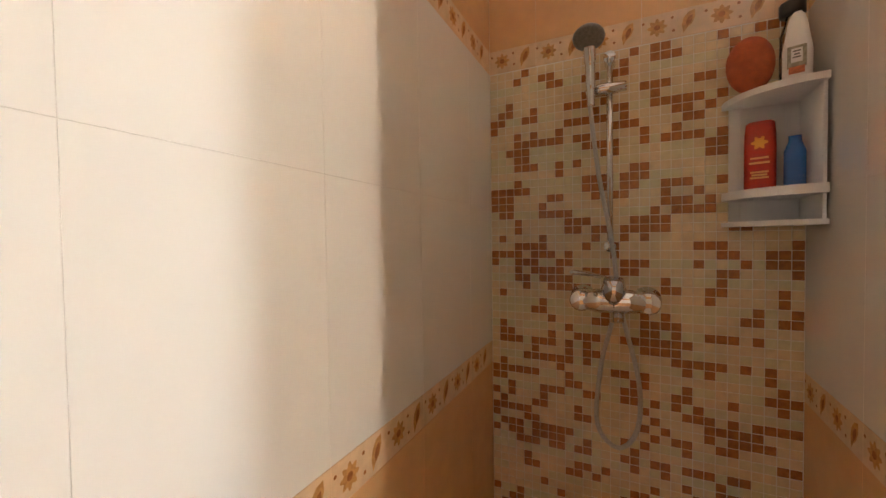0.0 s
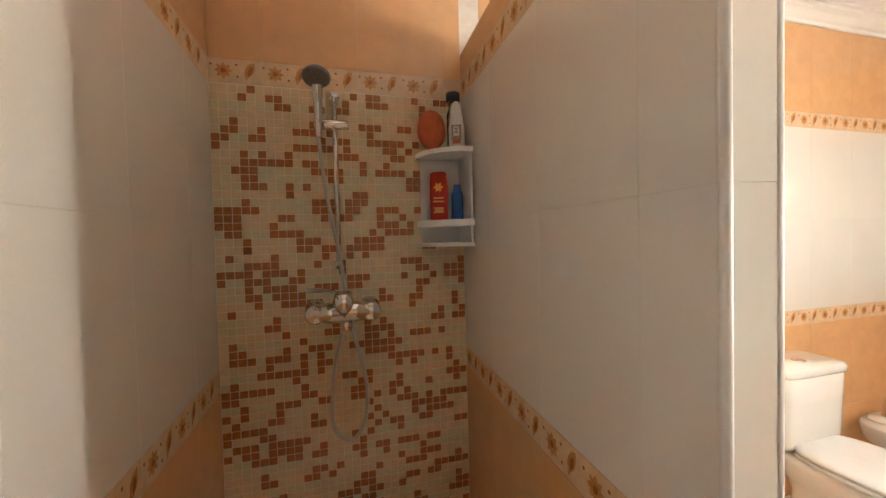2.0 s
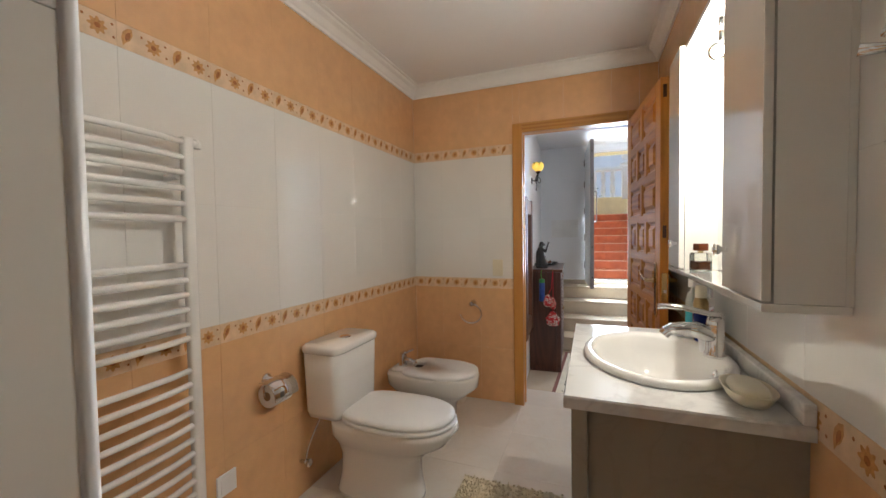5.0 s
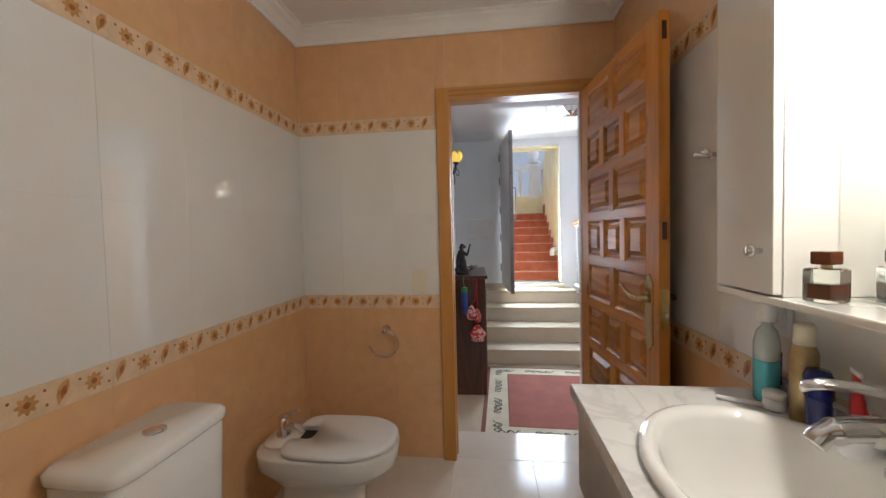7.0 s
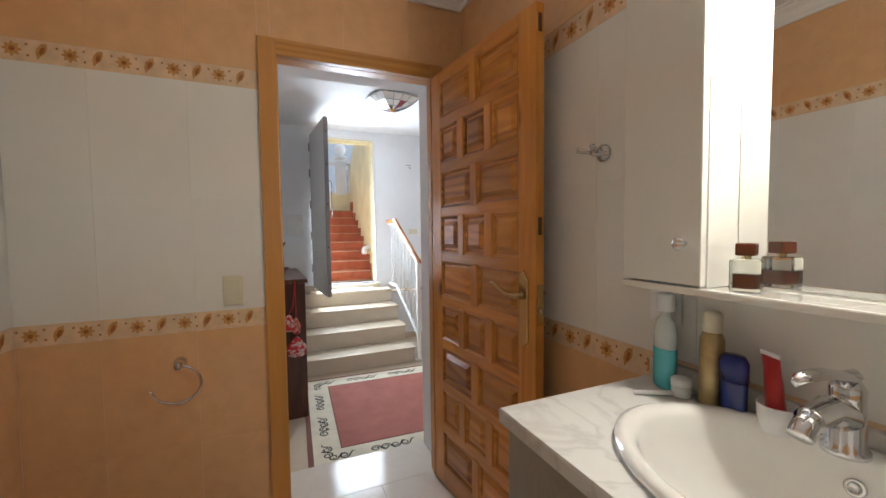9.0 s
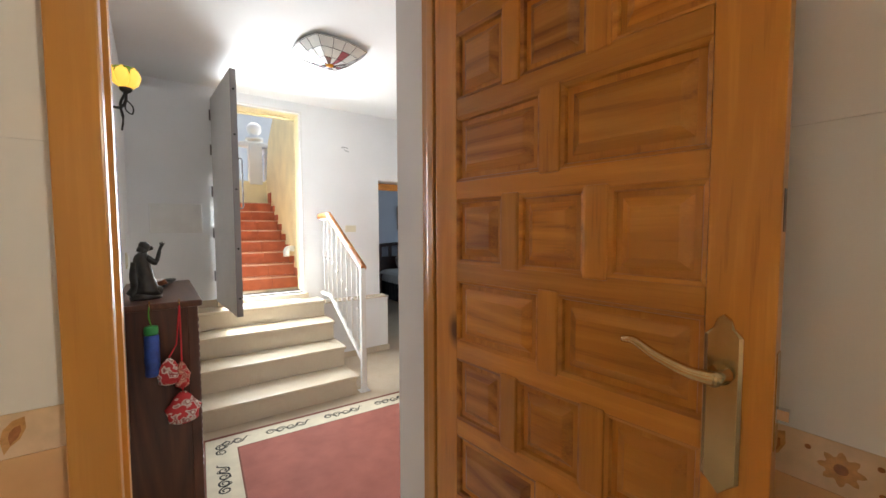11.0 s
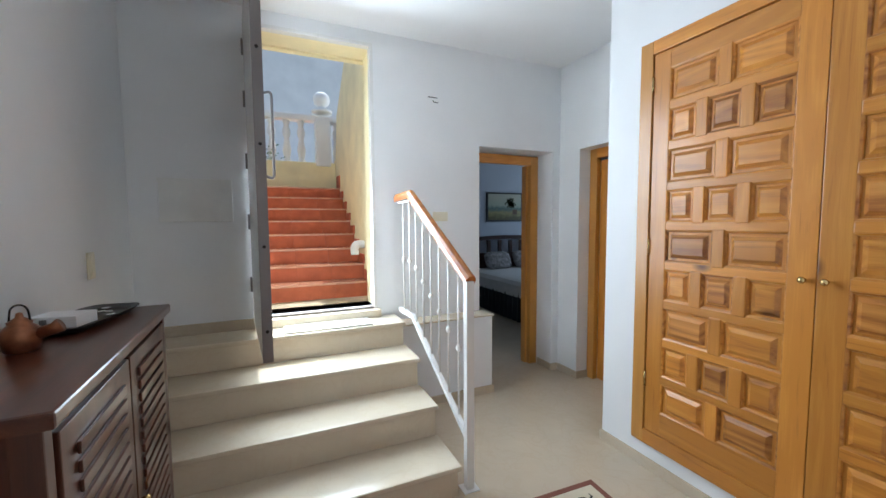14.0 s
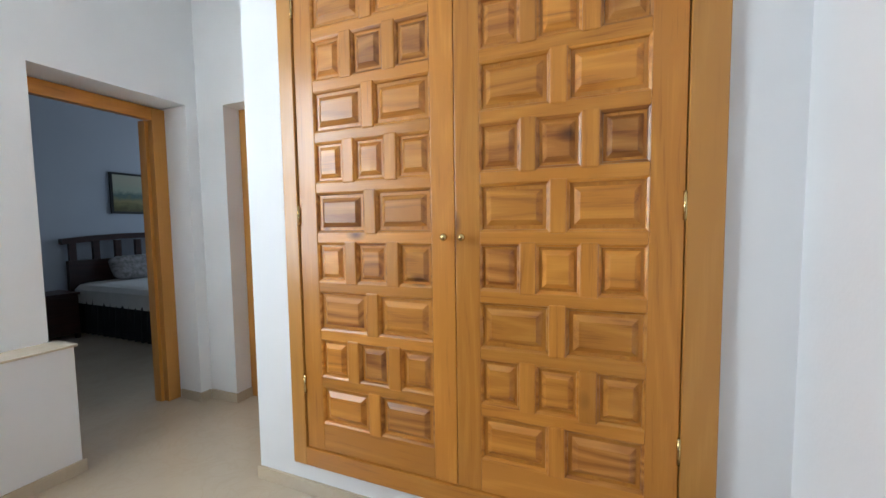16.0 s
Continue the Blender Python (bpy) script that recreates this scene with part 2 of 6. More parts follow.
def box(x0, y0, z0, x1, y1, z1, bevel=0.0, bm=None):
    own = bmesh.new()
    bmesh.ops.create_cube(own, size=1)
    for v in own.verts:
        v.co = Vector((x0 + (v.co.x + 0.5) * (x1 - x0), y0 + (v.co.y + 0.5) * (y1 - y0), z0 + (v.co.z + 0.5) * (z1 - z0)))
    if bevel:
        bmesh.ops.bevel(own, geom=own.edges[:], offset=bevel, segments=2, affect="EDGES", profile=0.6)
    return join(bm, own)


def join(bm, own):
    if bm is None:
        return own
    me = bpy.data.meshes.new("joint")
    own.to_mesh(me)
    own.free()
    bm.from_mesh(me)
    bpy.data.meshes.remove(me)
    return bm


def loft(rings, bm=None, cap=True):
    """Skins closed rings of points, all of one count."""
    bm = bm or bmesh.new()
    rows = [[bm.verts.new(p) for p in r] for r in rings]
    n = len(rows[0])
    for a, b in zip(rows, rows[1:]):
        for i in range(n):
            bm.faces.new((a[i], a[(i + 1) % n], b[(i + 1) % n], b[i]))
    if cap:
        bm.faces.new(rows[0][::-1])
        bm.faces.new(rows[-1])
    bmesh.ops.recalc_face_normals(bm, faces=bm.faces[:])
    return bm


def tube(points, r, seg=10, bm=None, cap=True):
    """A round bar along points; r a number or one per point."""
    pts = [Vector(p) for p in points]
    rs = r if isinstance(r, (list, tuple)) else [r] * len(pts)
    own = bmesh.new()
    rings, side = [], None
    for i, p in enumerate(pts):
        d = (pts[min(i + 1, len(pts) - 1)] - pts[max(i - 1, 0)]).normalized()
        if side is None:
            side = d.orthogonal().normalized()
        side = (side - d * side.dot(d)).normalized()
        up = d.cross(side)
        rings.append([p + (side * math.cos(a) + up * math.sin(a)) * rs[i] for a in (2 * math.pi * k / seg for k in range(seg))])
    return join(bm, loft(rings, own, cap))


def lathe(profile, at=(0, 0, 0), seg=20, bm=None, sx=1.0, sy=1.0):
    """Turns (radius, height) pairs round the upright axis."""
    own = bmesh.new()
    rings = [[(at[0] + max(r, 0.0005) * sx * math.cos(a), at[1] + max(r, 0.0005) * sy * math.sin(a), at[2] + z)
              for a in (2 * math.pi * k / seg for k in range(seg))] for r, z in profile]
    return join(bm, loft(rings, own))


def oval(cx, cy, z, rx, ry, seg=28, power=2.0, back=None):
    """One ring: a superellipse; back flattens the side towards -x."""
    out = []
    for k in range(seg):
        a = 2 * math.pi * k / seg
        c, s = math.cos(a), math.sin(a)
        p = back if back and c < 0 else power
        out.append((cx + rx * math.copysign(abs(c) ** (2 / p), c), cy + ry * math.copysign(abs(s) ** (2 / p), s), z))
    return out


def curve_points(ctrl, steps=8):
    """A smooth line through the control points."""
    p = [Vector(c) for c in ctrl]
    p = [2 * p[0] - p[1]] + p + [2 * p[-1] - p[-2]]
    out = []
    for i in range(1, len(p) - 2):
        for k in range(steps):
            t = k / steps
            a, b, c, d = p[i - 1:i + 3]
            out.append(0.5 * ((2 * b) + (c - a) * t + (2 * a - 5 * b + 4 * c - d) * t * t + (3 * b - a - 3 * c + d) * t ** 3))
    return out + [p[-2]]


# ---- large structure ----
FH = -0.21          # the hall lies one step below the bathroom
BX = 1.765          # right-hand wall of the bathroom
BC = 2.48           # bathroom ceiling
HC = 2.62           # hall ceiling
YO = 3.42           # hall face of the outer wall
XL = 0.60           # hall's long wall with the mirror
XW = 3.34           # wardrobe wall
XS = 3.88           # wall of the side door
WP = -2.752         # shower face of the partition
WT = 0.08           # its thickness
YB = -3.60          # end wall of the shower


def wall(name, boxes, mat, label):
    bm = bmesh.new()
    for b in boxes:
        box(*b, bm=bm)
    return structure(part(name, bm, mat), label, "wall")


wall_left = wall("wall_left", [(-0.2, YB - 0.2, -0.05, -0.0015, 0.0, BC + 0.1)], grout, "bathroom wall tiled in apricot and white with flower borders")
wall_door = wall("wall_door", [(-0.2, 0.0015, -0.05, 0.84, 0.30, HC), (0.84, 0.0015, 2.07, 1.642, 0.30, HC), (1.642, 0.0015, FH, 3.6, 0.30, HC),
                               ], plaster, "thick wall with the bathroom doorway, tiled on one side")
wall_right = wall("wall_right", [(BX + 0.0015, YB - 0.2, -0.05, BX + 0.2, 0.012, BC + 0.1)], grout, "bathroom wall behind the basin, tiled in apricot and white")
wall_end = wall("wall_end", [(-0.012, YB - 0.2, -0.05, BX + 0.0015, YB - 0.0015, BC + 0.1)], grout, "end wall of the shower, tiled white and apricot")
partition = wall("wall_partition", [(-0.0, WP + 0.0015, 0.0, 1.0665, WP + WT - 0.0015, 2.05)], grout, "half-height tiled partition beside the shower")
partition.matrix_basis = Matrix.Translation((0, WP, 0)) @ Matrix.Rotation(radians(-3.1), 4, "Z") @ Matrix.Translation((0, -WP, 0))   # out of square
wall_hall_left = wall("wall_hall_left", [(XL - 0.2, 0.30, FH - 0.1, XL, YO + 0.3, HC)], plaster, "white plastered hall wall with a mirror")
DX0, DX1, DZ0, DZ1 = 1.27, 2.12, 0.56, 2.53
wall_outer = wall("wall_outer", [(XL, YO, FH - 0.1, DX0, YO + 0.3, HC), (DX0, YO, DZ1, DX1, YO + 0.3, HC), (DX0, YO, FH - 0.1, DX1, YO + 0.3, DZ0 - 0.002),
                                 (DX1, YO, FH - 0.1, 3.02, YO + 0.3, HC), (3.02, YO, 1.855, 3.80, YO + 0.3, HC), (3.80, YO, FH - 0.1, XS + 0.3, YO + 0.3, HC)],
                  plaster, "white outer wall with the open entrance and the bedroom doorway")
wall_wardrobe = wall("wall_wardrobe", [(XW, 2.105, FH - 0.1, XW + 0.12, 2.345, HC), (XW, 0.48, 2.175, XW + 0.12, 2.105, HC), (XW, 0.48, FH - 0.1, XW + 0.12, 2.105, -0.056),
                                       (XW, 0.30, FH - 0.1, XW + 0.12, 0.48, HC), (XW + 0.12, 2.21, FH - 0.1, XS + 0.3, 2.345, HC), (XW + 0.6, 0.3, FH - 0.1, XW + 0.7, 2.21, HC)],
                     plaster, "white wall around the built-in wardrobe")
wall_side = wall("wall_side", [(XS, 3.165, FH - 0.1, XS + 0.3, YO, HC), (XS, 2.33, 1.845, XS + 0.3, 3.165, HC), (XS, 2.33, FH - 0.1, XS + 0.3, 2.42, 1.845)],
                 plaster, "white wall with a recessed side door")
bath_floor = structure(part("floor_bathroom", box(-0.2, YB - 0.2, -0.10, BX + 0.2, 0.012, -0.006), grout), "pale cream tiled bathroom floor", "floor")
hall_floor = structure(part("floor_hall", box(XL - 0.2, 0.30, FH - 0.1, XS + 0.6, YO + 0.3, FH), floor_hall), "polished beige marble hall floor", "floor")
sill = structure(part("door_threshold", box(0.84, 0.012, FH, 1.642, 0.315, 0.0, 0.004), floor_bath), "pale tiled step down from bathroom to hall", "threshold")
structure(part("ceiling_bathroom", box(-0.2, YB - 0.2, BC, BX + 0.2, 0.012, BC + 0.1), ceiling_paint), "smooth white bathroom ceiling", "ceiling")
structure(part("ceiling_hall", box(XL - 0.2, 0.012, HC, XS + 1.5, YO + 0.3, HC + 0.1), ceiling_paint), "smooth white hall ceiling", "ceiling")
# hall: slightly splayed long wall
wall_hall_left.data.clear_geometry()
_bm = loft([[(0.45, 0.30, z), (0.77, 0.30, z), (XL, YO + 0.3, z), (0.30, YO + 0.3, z)] for z in (FH - 0.1, HC)])
_bm.to_mesh(wall_hall_left.data)
_bm.free()


def wall_x(y):
    return 0.77 - (y - 0.30) * 0.17 / 3.41


# stairs inside the hall
TREADS = [(2.237, -0.04), (2.545, 0.145), (2.845, 0.33), (3.14, 0.50)]
stairs = structure(new("stairs_hall"), "cream marble steps with rounded nosings", "stairs")
bm = bmesh.new()
for i, (y, z) in enumerate(TREADS):
    y1 = TREADS[i + 1][0] + 0.03 if i < 3 else YO
    box(wall_x(y) - 0.05, y + 0.025, FH, 2.235, y1, z - 0.03, bm=bm)
part("stair_body", bm, plain("cream_plaster_riser", (0.64, 0.55, 0.42), 0.35, vary=0.06, relief=0.03), stairs)
for i, (y, z) in enumerate(TREADS):
    y1 = TREADS[i + 1][0] + 0.024 if i < 3 else YO
    part("tread", box(wall_x(y) - 0.05, y, z - 0.03, 2.26, y1, z, 0.008), stair_stone, stairs)
    part("riser", box(wall_x(y) - 0.05, y + 0.018, (FH if i == 0 else TREADS[i - 1][1]) + 0.001, 2.245, y + 0.025, z - 0.031), stair_stone, stairs)
part("sill", box(DX0, YO - 0.06, 0.50, DX1 + 0.02, YO + 0.31, 0.558, 0.006), stair_stone, stairs, "worn stone door sill")

# ledge beside the landing
ledge = structure(part("wall_ledge", box(2.26, 3.245, FH, 3.045, YO, 0.44, 0.006), plaster), "low white plastered ledge beside the steps", "ledge")
structure(part("trim_ledge_top", box(2.262, 3.235, 0.44, 3.055, YO, 0.452, 0.003), stair_stone), "thin pale stone top of the ledge", "trim")

# skirting
def skirting(name, *runs):
    bm = bmesh.new()
    for r in runs:
        box(*r, bm=bm, bevel=0.002)
    return structure(part(name, bm, floor_hall), "beige marble skirting along the wall", "skirting")


skirting("baseboard_wardrobe", (XW - 0.012, 0.30, FH, XW, 2.357, FH + 0.065), (XW, 2.345, FH, XS, 2.357, FH + 0.065))
skirting("baseboard_ledge", (2.26, 3.233, FH, 3.057, 3.245, FH + 0.065), (3.045, 3.245, FH, 3.057, YO, FH + 0.065))
skirting("baseboard_side", (3.79, YO - 0.012, FH, XS - 0.012, YO, FH + 0.065), (XS - 0.012, 3.153, FH, XS, YO - 0.012, FH + 0.065), (3.788, YO, FH, 3.80, YO + 0.2, FH + 0.065), (XS, 3.153, FH, XS + 0.12, 3.165, FH + 0.065))
skirting("baseboard_door", (1.642, 0.30, FH, XW - 0.012, 0.312, FH + 0.065))
skirting("baseboard_landing", (wall_x(3.4), YO - 0.012, 0.50, DX0, YO, 0.57))

# bedroom beyond the doorway
wall("wall_bedroom", [(2.4, 6.72, FH, 7.2, 6.9, HC), (2.3, YO + 0.3, FH, 2.4, 6.9, HC), (7.2, YO + 0.3, FH, 7.4, 5.0, HC), (7.2, 6.3, FH, 7.4, 6.9, HC),
                      (7.2, 5.0, FH, 7.4, 6.3, 0.75), (7.2, 5.0, 2.0, 7.4, 6.3, HC), (4.6, YO + 0.31, FH, 7.2, YO + 0.45, HC)], bedroom_paint, "blue-grey painted bedroom wall")
structure(part("floor_bedroom", box(2.3, YO + 0.3, FH - 0.1, 7.4, 6.9, FH), floor_hall), "beige marble bedroom floor", "floor")
structure(part("ceiling_bedroom", box(2.3, YO + 0.3, HC, 7.4, 6.9, HC + 0.1), ceiling_paint), "white bedroom ceiling", "ceiling")
wall("wall_side_room", [(XS + 0.31, 2.2, FH, XS + 1.5, 2.3, HC), (XS + 1.4, 2.3, FH, XS + 1.5, YO + 0.31, HC)], plaster, "plain white wall beyond the side door")


# ---- doors ----
def raised_panel(name, w, h, parent, at, mat, depth=0.019):
    """A fielded panel: sunk margin, sloped sides and a flat field, facing -y; at its lower corner."""
    def ring(m, y):
        return [(m, y, m), (w - m, y, m), (w - m, y, h - m), (m, y, h - m)]
    mw = min(w, h)
    bm = loft([ring(0, 0.012), ring(0, 0.0), ring(0.007, 0.004), ring(0.010, 0.012), ring(mw * 0.13, 0.012), ring(mw * 0.25, 0.012 - depth * 0.75), ring(mw * 0.27, 0.012 - depth * 0.75)])
    ob = part(name, bm, mat, parent)
    ob.location = at
    return ob


DOOR_ROWS = (2, 3, 2, 3, 2, 3, 2, 3, 2)


def castle_leaf(parent, w, h, rows, stile, rail, muntin, thick=0.038, back=False, foot=0.0, gap=0.044):
    """A panelled leaf in the plane y=0, facing -y: x from 0 to w, z from 0 to h. rows: panels per row from the top."""
    f = -thick / 2
    lo, hi = (foot or rail) , h - rail
    rr = gap
    rh = (hi - lo - rr * (len(rows) - 1)) / len(rows)
    for x in (0, w - stile):
        part("stile", box(x, f, 0, x + stile, -f, h, 0.003), pine_v, parent)
    part("rail", box(stile, f, 0, w - stile, -f, lo, 0.003), pine_h2, parent)
    part("rail", box(stile, f, hi, w - stile, -f, h, 0.003), pine_h2, parent)
    part("core", box(stile, f + 0.0115, lo, w - stile, -f - 0.0115, hi), pine_v, parent)
    z = hi
    inner = w - 2 * stile
    for i, count in enumerate(rows):
        z -= rh
        if i < len(rows) - 1:
            part("rail", box(stile, f, z - rr, w - stile, -f, z, 0.003), pine_h2, parent)
        pw = (inner - muntin * (count - 1)) / count
        x = stile
        for k in range(count):
            wk = pw
            m = panel_dark if random.random() < 0.45 else panel_pale
            raised_panel("panel", wk, rh, parent, (x, f, z), m)
            if back:
                p = raised_panel("panel", wk, rh, parent, (x + wk, -f, z), m)
                p.rotation_euler = (0, 0, math.pi)
            x += wk
            if k < count - 1:
                part("muntin", box(x, f - 0.005, z - 0.007, x + muntin, -f + 0.005, z + rh + 0.007, 0.006), pine_v, parent)
                x += muntin
        z -= rr


pine_h2 = wood("pine_rail_grain", 0, *PINE, figure=0.3)
panel_pale = wood("pine_panel_pale", 0, *PINE, ring=18.0, figure=0.5)
panel_dark = wood("pine_panel_heart", 0, (0.56, 0.25, 0.055), (0.42, 0.165, 0.03), (0.22, 0.065, 0.012), ring=18.0, figure=0.6)

# bathroom door frame
fr = structure(new("door_frame_bathroom"), "golden varnished wooden frame of the bathroom doorway", "door frame")
for x0, x1 in ((0.812, 0.884), (1.585, 1.655)):
    part("jamb_casing", box(x0, -0.022, 0, x1, 0.012, 2.10, 0.004), frame_wood, fr)
part("head_casing", box(0.884, -0.022, 2.03, 1.585, 0.012, 2.10, 0.004), wood("varnished_head_wood", 0, (0.66, 0.33, 0.07), (0.56, 0.25, 0.045), (0.42, 0.17, 0.03), knots=False), fr)
part("jamb", box(0.84, 0.0125, 0, 0.878, 0.075, 2.03), frame_wood, fr)
part("jamb", box(1.592, 0.0125, 0, 1.641, 0.045, 2.03), frame_wood, fr)
part("head", box(0.878, 0.0125, 2.03, 1.641, 0.075, 2.069), frame_wood, fr)
part("stop", box(0.8785, 0.045, 0, 0.889, 0.074, 2.03), frame_wood, fr)
leaf = thing("bathroom_door", "open pine door with raised panels and a brass lever", "door", at=(1.603, -0.036, 0.008), turn=-83.8)
castle_leaf(leaf, 0.735, 2.015, DOOR_ROWS, 0.085, 0.048, 0.05, back=True, foot=0.105, gap=0.046)
# brass lever on its long plate, on the face towards the room
def lever(parent, x, z, side, reach):
    y = side * 0.019
    plate = part("escutcheon", loft([[(x + a * 0.024 * s, y + side * d, z + b * s2) for a, b, s2 in
             ((-1, -0.12, 1), (-1, 0.10, 1), (-0.55, 0.112, 1), (-0.4, 0.125, 1), (0, 0.133, 1), (0.4, 0.125, 1), (0.55, 0.112, 1), (1, 0.10, 1), (1, -0.12, 1), (0.55, -0.13, 1), (0, -0.143, 1), (-0.55, -0.13, 1))]
             for d, s in ((0, 1.0), (0.004, 1.0), (0.007, 0.8))]), aged_brass, parent, "long ornate brass lock plate")
    part("boss", lathe([(0.016, 0), (0.016, 0.012), (0.01, 0.02), (0.01, 0.045)], seg=16), aged_brass, plate, smooth=True).matrix_basis = pose(x, y + side * 0.007, z + 0.045, -90 * side, 0, 0)
    c = curve_points([(x, y + side * 0.045, z + 0.045), (x + reach * 0.25, y + side * 0.05, z + 0.048), (x + reach * 0.6, y + side * 0.05, z + 0.062), (x + reach * 0.85, y + side * 0.05, z + 0.078), (x + reach, y + side * 0.048, z + 0.076)])
    part("lever", tube(c, [0.011 - 0.006 * i / len(c) for i in range(len(c))]), aged_brass, plate, smooth=True)
lever(leaf, 0.676, 0.995, -1, -0.13)
lever(leaf, 0.676, 0.995, 1, -0.13)
part("latch_plate", box(0.7345, -0.012, 0.94, 0.7365, 0.012, 1.08), brass, leaf)
for z in (0.45, 1.25, 1.92):
    part("edge_mortise", box(0.7345, -0.008, z, 0.7358, 0.008, z + 0.06), walnut, leaf)
part("strike_stub", box(0.735, -0.006, 0.985, 0.75, 0.006, 1.0), chrome, leaf)

# wardrobe: two tall leaves in a frame
wr = thing("wardrobe_front", "built-in pine wardrobe with two panelled doors", "wardrobe", at=(XW - 0.014, 2.105, -0.056), turn=-90)
WW, WH = 1.622, 2.231
wf = part("frame_side", box(0, -0.014, 0, 0.075, 0.05, WH, 0.004), frame_wood, wr)
part("frame_side", box(WW - 0.095, -0.014, 0, WW, 0.05, WH, 0.004), frame_wood, wr)
part("frame_head", box(0.075, -0.014, WH - 0.07, WW - 0.095, 0.05, WH, 0.004), pine_h2, wr)
part("frame_foot", box(0.075, -0.014, 0, WW - 0.095, 0.05, 0.082, 0.004), pine_h2, wr)
part("back", box(0.02, 0.052, 0.02, WW - 0.02, 0.07, WH - 0.02), walnut, wr)
DWL = (WW - 0.17 - 0.009) / 2
for i in range(2):
    d = new("door")
    d.parent = wr
    d.location = (0.078 + i * (DWL + 0.003), 0.013, 0.085)
    castle_leaf(d, DWL, WH - 0.16, DOOR_ROWS, 0.093, 0.093, 0.056, thick=0.034, foot=0.125, gap=0.043)
    k = part("knob", lathe([(0.004, 0), (0.006, 0.004), (0.005, 0.014), (0.011, 0.02), (0.014, 0.028), (0.011, 0.036), (0.0, 0.038)], seg=16), brass, d, "small round brass knob", smooth=True)
    k.matrix_basis = pose(DWL - 0.033 if i == 0 else 0.033, -0.017, 0.95, 90, 0, 0)
    for z in (0.25, 1.0, WH - 0.36):
        part("hinge", tube([(0.0 if i == 0 else DWL, -0.022, z), (0.0 if i == 0 else DWL, -0.022, z + 0.085)], 0.006, 8), brass, d, smooth=True)


# bedroom and side door frames
def portal(name, x0, x1, z1, y, label, turned=False):
    ob = structure(new(name), label, "door frame")
    w = 0.085
    part("casing", box(x0, y, FH, x0 + w, y + 0.05, z1, 0.004), frame_wood, ob)
    part("casing", box(x1 - w, y, FH, x1, y + 0.05, z1, 0.004), frame_wood, ob)
    part("head", box(x0 + w, y, z1 - w, x1 - w, y + 0.05, z1, 0.004), pine_h2, ob)
    part("jamb", box(x1 - w - 0.02, y + 0.05, FH, x1 - 0.05, y + 0.12, z1 - w), frame_wood, ob)
    return ob


portal("door_frame_bedroom", 3.02, 3.80, 1.845, YO + 0.22, "golden wooden frame of the bedroom doorway")
sd = thing("side_door", "closed brown panelled pine door in a recess", "door", at=(XS + 0.185, 3.085, FH + 0.006), turn=-90)
castle_leaf(sd, 0.585, 1.95, DOOR_ROWS, 0.08, 0.06, 0.045, thick=0.036, foot=0.1)
sf = structure(new("door_frame_side"), "golden wooden frame of the recessed side door", "door frame")
part("casing", box(XS + 0.12, 3.088, FH, XS + 0.17, 3.1645, 1.844, 0.004), frame_wood, sf)
part("casing", box(XS + 0.12, 2.4205, FH, XS + 0.17, 2.497, 1.844, 0.004), frame_wood, sf)
part("head", box(XS + 0.12, 2.497, 1.762, XS + 0.17, 3.088, 1.844, 0.004), pine_h, sf)

# entrance: thin frame and an aluminium leaf swung inwards
ef = structure(new("door_frame_entrance"), "thin pale metal frame of the entrance", "door frame")
part("post", box(DX1 - 0.025, YO - 0.006, DZ0, DX1, YO + 0.05, DZ1), white_metal, ef)
part("post", box(DX0, YO - 0.006, DZ0, DX0 + 0.025, YO + 0.05, DZ1), white_metal, ef)
part("head", box(DX0 + 0.025, YO - 0.006, DZ1 - 0.025, DX1 - 0.025, YO + 0.05, DZ1), white_metal, ef)
part("foot", box(DX0 + 0.025, YO + 0.0, DZ0, DX1 - 0.025, YO + 0.05, DZ0 + 0.015), alu, ef)
el = thing("entrance_door", "open white entrance door with a grey metal edge", "door", at=(DX0 + 0.02, YO - 0.02, 0.556), turn=-85.0)
LW, LH = 0.90, 1.955
part("leaf", box(0, -0.022, 0, LW, 0.022, LH, 0.002), white_metal, el)
edge = part("edge_strip", box(LW, -0.023, 0, LW + 0.004, 0.023, LH), alu, el, "grey metal lock edge")
for z in (0.15, 0.55, 1.02, 1.45, 1.8):
    part("bolt", lathe([(0.008, 0), (0.008, 0.006), (0, 0.006)], seg=10), iron, edge).matrix_basis = pose(LW + 0.004, 0, z, 0, 90, 0)
part("lock", box(LW + 0.003, -0.014, 0.9, LW + 0.0055, 0.014, 1.15), alu, edge)
y = 0.022
part("pull_bar", tube(curve_points([(LW - 0.07, y, 1.27), (LW - 0.07, y + 0.036, 1.275), (LW - 0.07, y + 0.04, 1.2), (LW - 0.07, y + 0.04, 0.95), (LW - 0.07, y + 0.036, 0.88), (LW - 0.07, y, 0.885)]), 0.0065), alu, el, "long dark metal pull handle", smooth=True)
for z in (0.2, 0.62, 1.02, 1.42, 1.75):
    part("hinge", tube([(-0.006, -0.026, z), (-0.006, -0.026, z + 0.1)], 0.009, 10), alu, el, smooth=True)


